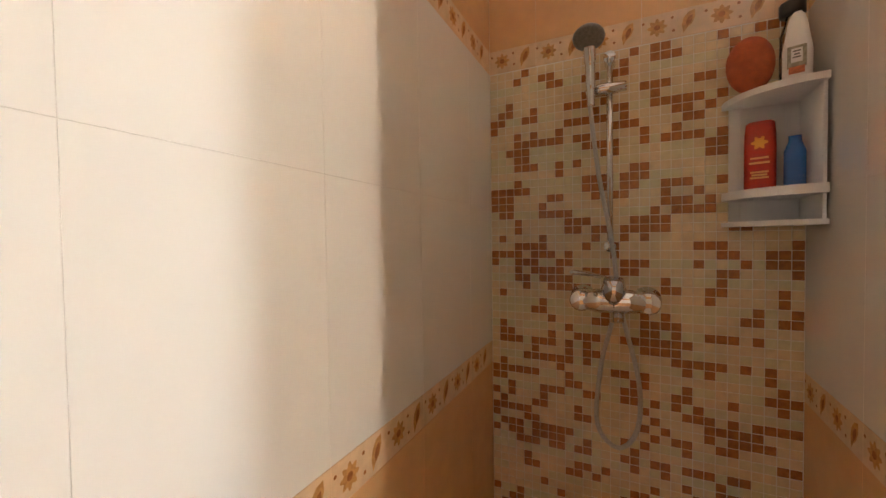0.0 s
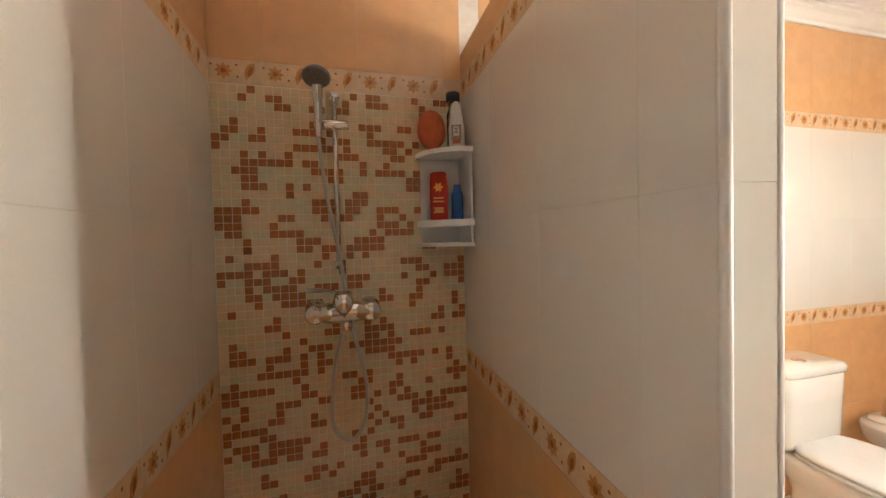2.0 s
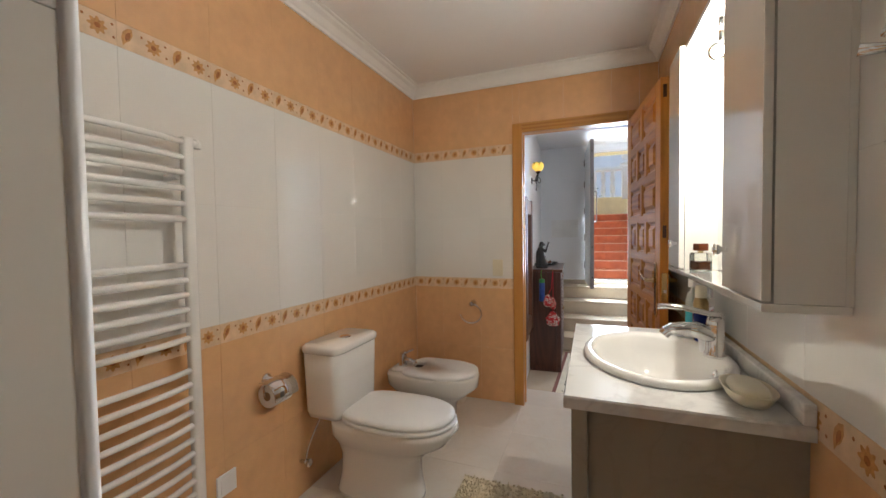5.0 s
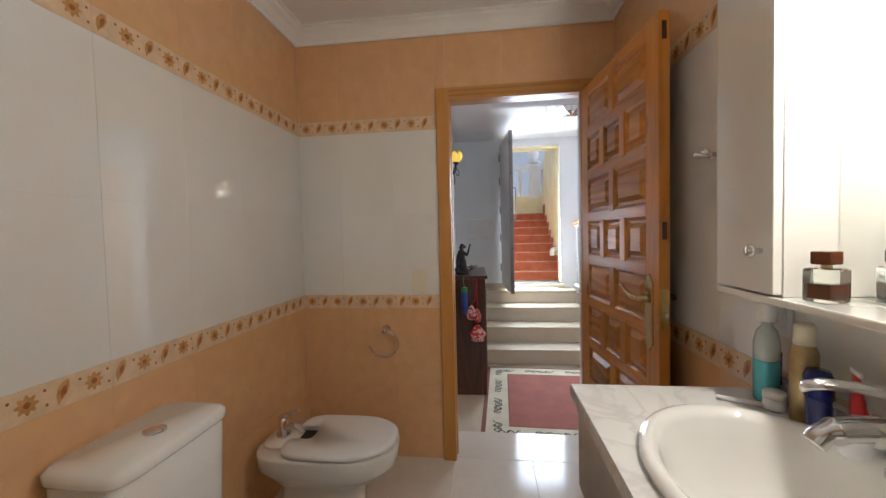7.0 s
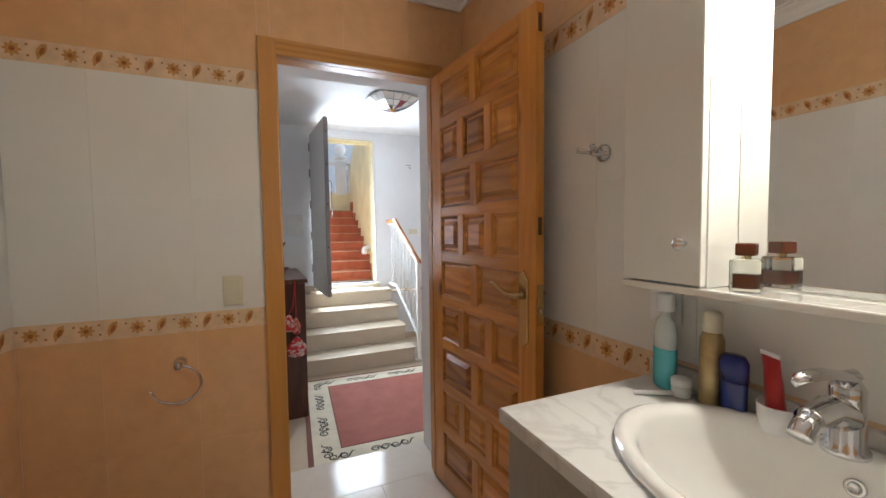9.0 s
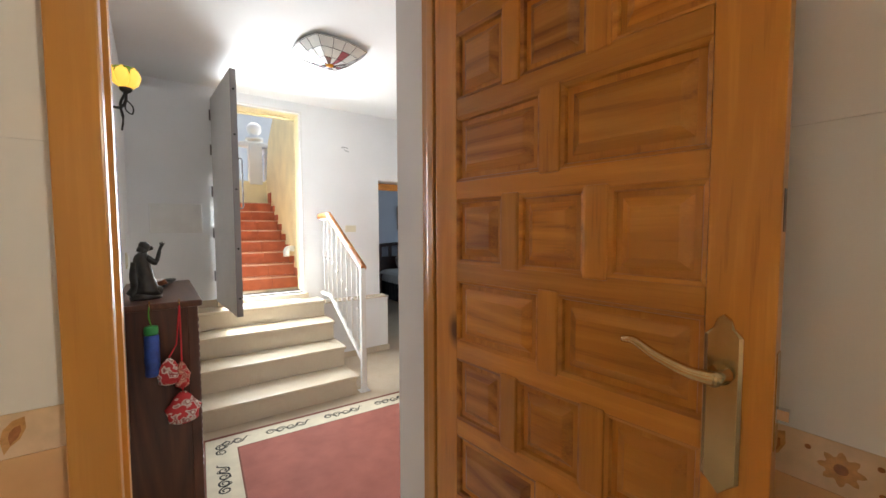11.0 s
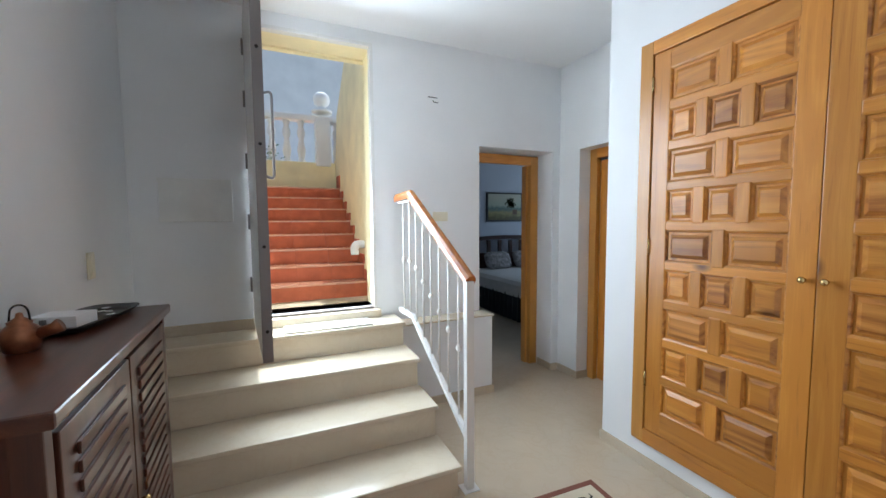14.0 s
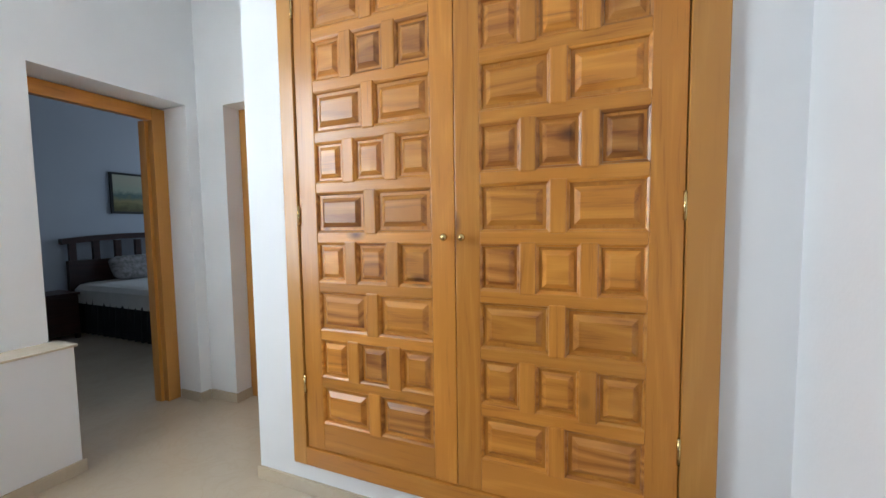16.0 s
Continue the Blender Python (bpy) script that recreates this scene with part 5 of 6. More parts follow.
part("printed_panel", box(-0.03, -0.0462, 0.006, -0.012, -0.0455, 0.026), plain("print_grey", (0.3, 0.28, 0.28), 0.6, vary=0.5, scale=300, relief=0), bx)
ty = thing("black_tray", "black oblong tray with loose coins and keys", "tray", at=(0.86, 2.10, TZ), turn=-8)
part("dish", loft([oval(0, 0, z, rx, ry, 28, 5) for z, rx, ry in ((0, 0.06, 0.15), (0.003, 0.065, 0.155), (0.02, 0.085, 0.19), (0.022, 0.084, 0.19), (0.01, 0.066, 0.155), (0.006, 0.06, 0.15))]), black_rubber, ty, smooth=True)
for k in range(7):
    c = thing("coin", "small silver coin lying in the tray", "coin", "coins in the tray", (0.87 + random.uniform(-0.03, 0.04), 2.16 + random.uniform(-0.05, 0.05), TZ + 0.007 + 0.004 * k), random.uniform(0, 90))
    part("disc", lathe([(0.012, 0), (0.0125, 0.001), (0.012, 0.002), (0, 0.002)], seg=12), chrome, c)

# things hung on the chest's end
def hang(name, label, x, z, category):
    return thing(name, label, category, "hung on the chest", (x, 1.345, z - 0.035))
lb = hang("blue_flask", "blue flask with a green cap hanging by a cord", 0.862, 0.60, "flask")
part("body", lathe([(0.026, 0), (0.03, 0.006), (0.03, 0.19), (0.024, 0.2), (0, 0.2)], (0, -0.02, 0), 18), plain("blue_printed_plastic", (0.02, 0.06, 0.28), 0.4, vary=0.4, scale=25, relief=0), lb, smooth=True)
part("cap", lathe([(0.028, 0.2), (0.029, 0.205), (0.028, 0.235), (0.024, 0.24), (0, 0.24)], (0, -0.02, 0), 18), plain("green_plastic", (0.03, 0.25, 0.06), 0.4, relief=0), lb, smooth=True)
part("cord", tube(curve_points([(0.0, -0.02, 0.24), (-0.008, -0.015, 0.29), (-0.004, -0.012, 0.34)]), 0.003, 6), plain("green_cord", (0.1, 0.4, 0.05), 0.9), lb)
hw = thing("wall_hook", "small brass cup hook under the chest top", "hook", "hung on the chest", (0.858, 1.348, 0.875))
part("hook", tube(curve_points([(0, 0.012, 0.02), (0, -0.012, 0.018), (0, -0.02, 0.035), (0, -0.026, 0.045)]), 0.003, 8), brass, hw)
copy_thing(hw, pose(0.975, 1.352, 0.875))
def patchwork(name, one, two, scale):
    m, n, l, b = material(name)
    vec = coords(n, l)
    l.new(ramp(n, l, noise_node(n, l, vec, scale, 1), (0.47, one), (0.5, two), (0.62, shade(one, 0.6)), (0.65, two)), b.inputs["Base Color"])
    b.inputs["Roughness"].default_value = 0.75
    bump(n, l, b, noise_node(n, l, vec, 60, 2), 0.3)
    return m


cloth = patchwork("red_patterned_cloth", (0.42, 0.02, 0.02), (0.55, 0.30, 0.22), 45)
cloth_w = patchwork("white_red_cloth", (0.45, 0.025, 0.03), (0.66, 0.60, 0.52), 30)
for x, z, r, h, m, lab in ((0.925, 0.545, 0.052, 0.13, cloth_w, "white and red stuffed fabric charm on a cord"), (0.975, 0.34, 0.072, 0.16, cloth_w, "large red and white stuffed fabric charm"), (0.975, 0.52, 0.034, 0.13, cloth, "narrow red fabric charm on a red cord")):
    c = hang("fabric_charm", lab, x, z, "ornament")
    part("bag", loft([oval(0, -0.03 - 0.008 * math.sin(9 * q), q * h, r * s * (1 + 0.12 * math.sin(17 * q)), 0.028 * s, 18) for q, s in ((0, 0.35), (0.1, 0.75), (0.3, 1.0), (0.5, 0.98), (0.7, 0.75), (0.88, 0.45), (1, 0.2))]), m, c, smooth=True)
    part("cord", tube([(0, -0.02, h), (0.002 + (0.975 - x) * 0.6, -0.015, h + 0.06), (0.975 - x, -0.012, 0.925 - z)], 0.0035, 6), plain("red_cord", (0.5, 0.02, 0.03), 0.8), c)

# wall mirror in a wide wooden frame
MY0, MY1, MZ0, MZ1 = 0.72, 1.345, 0.28, 1.64
mr = thing("wall_mirror", "tall mirror in a wide brown wooden frame", "mirror", at=(wall_x(MY0), MY0, 0), turn=2.85)
ML = MY1 - MY0
part("frame_side", box(0.002, 0, MZ0, 0.048, 0.12, MZ1, 0.006), mirror_wood, mr)
part("frame_side", box(0.002, ML - 0.10, MZ0, 0.048, ML, MZ1, 0.006), mirror_wood, mr)
mw_h = wood("brown_mirror_rail_wood", 1, (0.30, 0.14, 0.06), (0.22, 0.095, 0.04), (0.12, 0.045, 0.018), rough=0.4, ring=14.0, knots=False)
part("frame_rail", box(0.002, 0.12, MZ1 - 0.15, 0.044, ML - 0.10, MZ1 - 0.01, 0.006), mw_h, mr)
part("frame_rail", box(0.002, 0.12, MZ0 + 0.01, 0.044, ML - 0.10, MZ0 + 0.15, 0.006), mw_h, mr)
part("mirror", box(0.012, 0.119, MZ0 + 0.14, 0.022, ML - 0.099, MZ1 - 0.14), mirror_glass, mr)
part("backing", box(0.003, 0.05, MZ0 + 0.05, 0.0115, ML - 0.05, MZ1 - 0.05), walnut, mr)

# tulip sconce
sc = thing("wall_sconce", "wrought-iron wall sconce with a yellow tulip shade", "lamp", at=(wall_x(1.75), 1.75, 1.915), turn=2.85)
sc.scale = (0.88, 0.88, 0.88)
part("back_plate", lathe([(0.045, 0), (0.045, 0.01), (0.03, 0.018), (0, 0.02)], seg=20, sy=0.8), iron, sc, smooth=True).matrix_basis = pose(0, 0, 0, 0, 90, 0)
part("stem", tube(curve_points([(0.015, 0, 0.0), (0.06, 0, 0.0), (0.085, 0, 0.04), (0.09, 0, 0.10)]), 0.008), iron, sc, smooth=True)
part("leaf_twist", tube(curve_points([(0.085, 0, 0.09), (0.06, 0.01, 0.02), (0.07, 0.008, -0.06), (0.062, 0.008, -0.135)]), [0.007] * 16 + [0.005] * 9, 8), iron, sc, smooth=True)
part("loop", tube(curve_points([(0.09, 0, 0.05), (0.12, -0.01, 0.01), (0.115, -0.015, -0.035), (0.085, -0.01, -0.01), (0.088, 0, 0.04)]), 0.004, 8), iron, sc, smooth=True)
part("cup", lathe([(0.012, 0.09), (0.03, 0.105), (0.034, 0.12), (0.03, 0.122)], (0.09, 0, 0), 16), iron, sc, smooth=True)
petal_y = glow("yellow_lit_glass", (0.95, 0.62, 0.10), 0.55)
petal_g = plain("green_glass", (0.25, 0.42, 0.05), 0.15, relief=0)
for k in range(6):
    a = 2 * math.pi * k / 6 + 0.3
    rows = []
    for z, r, w in ((0.122, 0.028, 0.012), (0.15, 0.058, 0.03), (0.185, 0.07, 0.037), (0.215, 0.066, 0.028), (0.24, 0.056, 0.004)):
        c, s = math.cos(a), math.sin(a)
        rows.append([(0.09 + c * (r + d) - s * u, s * (r + d) + c * u, z) for u, d in ((-w, 0), (0, 0.008), (w, 0), (w, -0.004), (0, 0.004), (-w, -0.004))])
    part("petal", loft(rows), petal_y, sc, "glowing yellow glass petal", smooth=True)
    part("petal_tip", loft([[(0.09 + math.cos(a + 0.52) * (r + d) - math.sin(a + 0.52) * u, math.sin(a + 0.52) * (r + d) + math.cos(a + 0.52) * u, z) for u, d in ((-w, 0), (0, 0.005), (w, 0), (0, -0.003))] for z, r, w in ((0.19, 0.064, 0.003), (0.22, 0.063, 0.022), (0.236, 0.058, 0.026))]), petal_g, sc, "green glass tip", smooth=True)

# leaded glass ceiling lamp, unlit: shallow square bowl
cl = thing("ceiling_lamp", "leaded coloured glass ceiling lamp, unlit", "lamp", at=(1.965, 1.99, HC), turn=12)
part("canopy", lathe([(0.09, -0.002), (0.09, -0.02), (0.07, -0.03), (0, -0.03)], seg=24), brass, cl, smooth=True)
opal = plain("opal_glass", (0.82, 0.81, 0.77), 0.12, vary=0.08, scale=18, relief=0.1, coat=0.4)
pink = plain("rose_glass", (0.42, 0.10, 0.12), 0.12, vary=0.3, scale=18, relief=0.1, coat=0.4)
honey = plain("amber_glass", (0.72, 0.27, 0.02), 0.12, vary=0.2, scale=18, relief=0.1, coat=0.4)
mauve = plain("brown_violet_glass", (0.16, 0.09, 0.08), 0.12, vary=0.3, scale=18, relief=0.1, coat=0.4)
def lamp_pt(r, a, R=0.235):
    c, s = math.cos(a), math.sin(a)
    k = 1 / max(abs(c), abs(s)) ** 0.55
    return Vector((R * r * c * k, R * r * s * k, -0.125 + 0.10 * r ** 2.2))
lead = bmesh.new()
for i in range(16):
    a0, a1 = 2 * math.pi * i / 16, 2 * math.pi * (i + 1) / 16
    for r0, r1 in ((0.12, 0.45), (0.45, 0.75), (0.75, 1.0)):
        q = [lamp_pt(r0, a0), lamp_pt(r1, a0), lamp_pt(r1, (a0 + a1) / 2), lamp_pt(r1, a1), lamp_pt(r0, a1)]
        m = opal
        if r0 < 0.2:
            m = pink if i % 4 == 0 else mauve if i % 4 == 2 else opal
        elif r0 < 0.5 and i % 4 == 0:
            m = pink if i % 8 else mauve
        up = Vector((0, 0, 0.004))
        part("glass_piece", loft([q, [p + up for p in q]]), m, cl)
        tube([q[0] - up * 0.3, q[1] - up * 0.3], 0.0016, 5, lead)
        tube([q[1] - up * 0.3, q[2] - up * 0.3, q[3] - up * 0.3], 0.0016, 5, lead)
part("lead_came", lead, iron, cl)
part("centre_jewel", lathe([(0.0, -0.14), (0.02, -0.136), (0.034, -0.124), (0.03, -0.116), (0, -0.114)], seg=14), honey, cl, smooth=True)
part("stalk", tube([(0, 0, -0.03), (0, 0, -0.115)], 0.006), brass, cl)

# stair railing
rl = thing("stair_railing", "white metal stair railing with a varnished wooden handrail", "railing")
RX = 2.325
P0, P1, P2 = Vector((RX + 0.01, 2.31, 0.925)), Vector((RX - 0.03, 3.09, 1.405)), Vector((RX - 0.04, 3.35, 1.402))
def rail_ring(p, d, w=0.029, h=0.03):
    side = Vector((1, 0, 0))
    up = side.cross(d).normalized()
    return [p + side * (w * c) + up * (h * s) for c, s in ((-0.8, -1), (0.8, -1), (1, -0.4), (1, 0.3), (0.6, 0.9), (0, 1.05), (-0.6, 0.9), (-1, 0.3), (-1, -0.4))]
d01 = (P1 - P0).normalized()
part("handrail", loft([rail_ring(P0 - d01 * 0.03, d01), rail_ring(P0, d01), rail_ring(P1 - d01 * 0.02, d01), rail_ring(P1 + Vector((0, 0.02, 0.008)), Vector((0, 0.9, 0.3)).normalized()), rail_ring(P2, Vector((0, 1, 0))), rail_ring(P2 + Vector((0, 0.04, 0)), Vector((0, 1, 0)))]), rail_wood, rl, "red-brown varnished handrail")
part("post", box(RX - 0.022, 2.265, FH + 0.004, RX + 0.022, 2.305, 0.91, 0.003), white_metal, rl)
part("foot_plate", box(RX - 0.045, 2.245, FH, RX + 0.045, 2.325, FH + 0.006, 0.002), white_metal, rl)
B0, B1 = Vector((RX, 2.30, 0.06)), Vector((RX - 0.03, 3.08, 0.55))
part("bottom_bar", loft([[p + Vector((sx * 0.012, 0, sz * 0.016)) for sx, sz in ((-1, -1), (1, -1), (1, 1), (-1, 1))] for p in (B0, B1, B1 + Vector((-0.01, 0.27, 0.0)))]), white_metal, rl)
part("top_bar", loft([[p + Vector((sx * 0.012, 0, sz * 0.006)) for sx, sz in ((-1, -1), (1, -1), (1, 1), (-1, 1))] for p in (P0 - Vector((0, 0, 0.038)), P1 - Vector((0, 0, 0.038)), P2 - Vector((0, 0, 0.038)))]), white_metal, rl)
for i in range(8):
    y = 2.41 + i * 0.122
    x = RX + 0.005 - 0.04 * (y - 2.3)
    zb = min(0.06 + (y - 2.30) * 0.628, 0.55)
    zt = min(0.887 + (y - 2.31) * 0.615, 1.367)
    b = part("baluster", tube([(x, y, zb), (x, y, zt)], 0.006, 8), white_metal, rl, smooth=True)
    zm = (zb + zt) / 2 - 0.02
    part("knuckle", lathe([(0.006, -0.02), (0.012, -0.012), (0.016, 0), (0.012, 0.012), (0.006, 0.02)], (x, y, zm), 12), white_metal, b, smooth=True)

# rug with a scroll border
rg = thing("hall_rug", "rust-red hall rug with a cream scroll border", "rug", at=(2.965, 2.065, FH), turn=-2.0)
RW, RL = 1.915, 1.55
part("weave", box(-RW, -RL, 0.0, 0, 0, 0.006, 0.002), rug_brown, rg)
part("border", box(-RW + 0.035, -RL + 0.035, 0.006, -0.035, -0.035, 0.0075), rug_cream, rg)
part("inner_line", box(-RW + 0.215, -RL + 0.215, 0.0075, -0.215, -0.215, 0.0082), rug_brown, rg)
part("field", box(-RW + 0.225, -RL + 0.225, 0.0082, -0.225, -0.225, 0.0092), rug_red, rg)
def scroll(bm, ox, oy, ux, uy, flip):
    """A thick spiral with a tail, drawn flat as in the weave."""
    pts = []
    for k in range(26):
        a = k / 25 * 2.0 * 2 * math.pi * 0.72
        r = 0.034 * (1 - 0.7 * k / 25)
        pts.append((r * math.cos(a) , flip * r * math.sin(a)))
    pts = [(0.075, flip * -0.03), (0.055, flip * -0.034)] + pts
    wv = [0.0025] + [0.0055] * 12 + [0.0048] * 10 + [0.004] * 5
    prev = None
    for i in range(len(pts)):
        x, y = pts[i]
        x2, y2 = pts[min(i + 1, len(pts) - 1)]
        x1, y1 = pts[max(i - 1, 0)]
        d = Vector((x2 - x1, y2 - y1)).normalized()
        nrm = Vector((-d.y, d.x)) * wv[min(i, len(wv) - 1)]
        cur = [bm.verts.new((ox + ux[0] * q.x + uy[0] * q.y, oy + ux[1] * q.x + uy[1] * q.y, 0.0082)) for q in (Vector((x, y)) + nrm, Vector((x, y)) - nrm)]
        if prev:
            bm.faces.new((prev[0], prev[1], cur[1], cur[0]))
        prev = cur
for run, (sx, sy, ux, uy, length) in enumerate((((-RW + 0.125), -0.125, (1, 0), (0, 1), RW - 0.25), ((-RW + 0.125), -RL + 0.125, (1, 0), (0, 1), RW - 0.25), (-0.125, -RL + 0.125, (0, 1), (-1, 0), RL - 0.25), (-RW + 0.125, -RL + 0.125, (0, 1), (-1, 0), RL - 0.25))):
    n = int(length / 0.37)
    for g in range(n + 1):
        c = g * length / n
        for k in range(4):
            o = c + (k - 1.5) * 0.07
            if -0.02 < o < length + 0.02:
                bm = bmesh.new()
                scroll(bm, sx + ux[0] * o, sy + ux[1] * o, ux, uy, 1 if k < 2 else -1)
                part("scroll", bm, rug_black, rg)

# fuse panel, wall wires
fp = thing("fuse_panel", "white flush fuse-box cover on the wall", "panel", at=(0.765, YO, 1.228))
part("cover", box(0, -0.014, 0, 0.405, 0, 0.272, 0.004), plain("off_white_cover", (0.80, 0.79, 0.76), 0.4, relief=0.02), fp)
part("hinge", tube([(0.004, -0.012, 0.03), (0.004, -0.012, 0.245)], 0.004), white_plastic, fp)
wi = thing("loose_wires", "thin loose grey wires poking from the white wall", "wire", at=(2.59, YO, 2.20))
part("wire", tube(curve_points([(-0.03, 0, 0.005), (0.0, -0.012, 0.0), (0.04, -0.02, -0.004)]), 0.003, 6), iron, wi)
part("wire", tube(curve_points([(0.01, 0, -0.02), (0.015, -0.012, -0.035), (0.05, -0.02, -0.04)]), 0.003, 6), iron, wi)
dm = thing("door_mat", "pale worn mat on the landing", "mat", at=(1.45, 3.16, 0.50))
part("mat", box(0.0, 0.0, 0, 0.58, 0.22, 0.012, 0.005), plain("pale_fibre_mat", (0.62, 0.58, 0.50), 0.95, vary=0.2, scale=30, grain=200, relief=0.9), dm)

# ---- bedroom things ----
bd = thing("bed", "double bed with dark wooden headboard and white cover", "bed", at=(4.50, 4.75, FH))
hd = part("headboard", box(0.0, 1.88, 0.0, 1.75, 1.94, 0.86), bed_wood, bd)
part("top_rail", loft([[(x, y, z + 0.05 * (1 - ((x - 0.875) / 0.9) ** 2)) for y, z in ((1.87, 1.06), (1.95, 1.06), (1.95, 1.13), (1.87, 1.13))] for x in (-0.05, 0.25, 0.55, 0.875, 1.2, 1.5, 1.80)]), bed_wood, hd)
for k in range(8):
    part("slat", box(0.02 + k * 0.235, 1.885, 0.86, 0.085 + k * 0.235, 1.935, 1.09), bed_wood, hd)
part("mattress_cover", loft([[(x, y, z) for x, y in ((0.05 - o, -0.10 - o), (1.70 + o, -0.10 - o), (1.70 + o, 1.86), (0.05 - o, 1.86))] for z, o in ((0.36, 0.03), (0.40, 0.03), (0.52, 0.02), (0.57, -0.03), (0.585, -0.12))]), plain("white_bedspread", (0.60, 0.59, 0.56), 0.9, vary=0.06, scale=10, grain=200, relief=0.6), bd)
bm = bmesh.new()
prev = None
for k in range(121):
    s = k / 120 * (1.95 + 1.75)
    x, y, nx, ny = (0.03, 1.86 - s, -1, 0) if s < 1.95 else (0.03 + s - 1.95, -0.12, 0, -1)
    w = 0.018 * math.sin(k * 1.7) + 0.012
    cur = [bm.verts.new((x + nx * w * q, y + ny * w * q, z)) for q, z in ((0.3, 0.41 + 0.02 * math.sin(k * 1.1)), (1.0, 0.2), (1.3, 0.015))]
    if prev:
        for i in range(2):
            bm.faces.new((prev[i], cur[i], cur[i + 1], prev[i + 1]))
    prev = cur
part("valance", bm, plain("black_valance", (0.012, 0.012, 0.014), 0.9, relief=0.3), bd, "black frilled valance")
for x in (0.30, 0.90):
    pl = thing("pillow", "grey patterned cushion leaning on the headboard", "pillow", "bed pillows", (4.50 + x + 0.28, 6.43, FH + 0.58), 0)
    part("cushion", loft([oval(0, 0, z, rx, ry, 26, 4) for z, rx, ry in ((-0.06, 0.16, 0.1), (-0.045, 0.24, 0.15), (0, 0.27, 0.17), (0.045, 0.24, 0.15), (0.06, 0.16, 0.1))]), plain("grey_floral_fabric", (0.30, 0.28, 0.27), 0.9, vary=0.6, scale=20, relief=0.3), pl, smooth=True).matrix_basis = pose(0, 0, 0.16, 62, 0, 0)
pc = thing("picture", "framed landscape painting on the bedroom wall", "picture", at=(5.0, 6.72, 1.225))
part("frame", box(0, -0.03, 0, 0.78, 0, 0.54, 0.006), black_rubber, pc)
pmat, _n, _l, _b = material("landscape_painting")
_v = coords(_n, _l, (1, 1, 1), "Generated", False)
_sep = _n.new("ShaderNodeSeparateXYZ")
_l.new(_v, _sep.inputs[0])
_nz = noise_node(_n, _l, _v, 7, 6)
_m = _n.new("ShaderNodeMath")
_m.operation = "MULTIPLY_ADD"
_m.inputs[1].default_value = 0.35
_l.new(_nz, _m.inputs[0])
_l.new(_sep.outputs[2], _m.inputs[2])
_l.new(ramp(_n, _l, _m.outputs[0], (0.25, (0.10, 0.09, 0.03)), (0.45, (0.28, 0.25, 0.10)), (0.62, (0.10, 0.16, 0.14)), (0.75, (0.36, 0.40, 0.30)), (1.1, (0.42, 0.42, 0.32))), _b.inputs["Base Color"])
_b.inputs["Roughness"].default_value = 0.5
canvas = part("canvas", box(0.03, -0.034, 0.03, 0.75, -0.0305, 0.51), pmat, pc)
bm = bmesh.new()
for k in range(90):
    cx, cz, r = 0.52 + random.gauss(0, 0.06), 0.34 + random.gauss(0, 0.05), random.uniform(0.01, 0.025)
    bm.faces.new([bm.verts.new((cx + r * math.cos(a), -0.0345, cz + r * math.sin(a))) for a in (0, 1.2, 2.4, 3.6, 4.8)])
part("painted_tree", bm, plain("painted_tree_green", (0.05, 0.06, 0.02), 0.6, vary=0.5, scale=60), canvas)
part("painted_hut", box(0.56, -0.0355, 0.13, 0.66, -0.0348, 0.22), plain("painted_hut_brown", (0.14, 0.09, 0.05), 0.6, vary=0.4, scale=60), canvas)
ns = thing("nightstand", "dark wooden bedside table", "nightstand", at=(4.0, 6.3, FH))
part("body", box(0, 0, 0.06, 0.42, 0.4, 0.5, 0.005), bed_wood, ns)
part("top", box(-0.015, -0.015, 0.5, 0.435, 0.4, 0.525, 0.004), bed_wood, ns)
for x, y in ((0.0, 0.0), (0.38, 0.0), (0.0, 0.36), (0.38, 0.36)):
    part("leg", box(x, y, 0, x + 0.04, y + 0.04, 0.06), bed_wood, ns)
part("drawer", box(0.02, -0.012, 0.3, 0.40, 0.0, 0.48, 0.003), bed_wood, ns)


# ---- wall, floor and mosaic tiles ----
TILE_MESH = {}


def tile_mesh(w, h, t, mat, chamfer=0.0004):
    """One tile in the plane x, z with its face at y = -t; shared between alike pieces."""
    key = (round(w, 4), round(h, 4), round(t, 4), mat.name)
    if key not in TILE_MESH:
        c = chamfer
        bm = loft([[(0, 0, 0), (w, 0, 0), (w, 0, h), (0, 0, h)], [(0, -t + c, 0), (w, -t + c, 0), (w, -t + c, h), (0, -t + c, h)], [(c, -t, c), (w - c, -t, c), (w - c, -t, h - c), (c, -t, h - c)]])
        me = bpy.data.meshes.new("tile")
        bm.normal_update()
        bm.to_mesh(me)
        bm.free()
        me.materials.append(mat)
        TILE_MESH[key] = me
    return TILE_MESH[key]


J = 0.0006
TW = 0.311
ROWS = [("tile", 0.0, 0.412, tile_orange), ("tile", 0.412, 0.876, tile_orange), ("border_tile", 0.876, 0.953, tile_band), ("tile", 0.953, 1.417, tile_white), ("tile", 1.417, 1.882, tile_white),
        ("border_tile", 1.882, 1.960, tile_band), ("tile", 1.960, 2.47, tile_orange)]


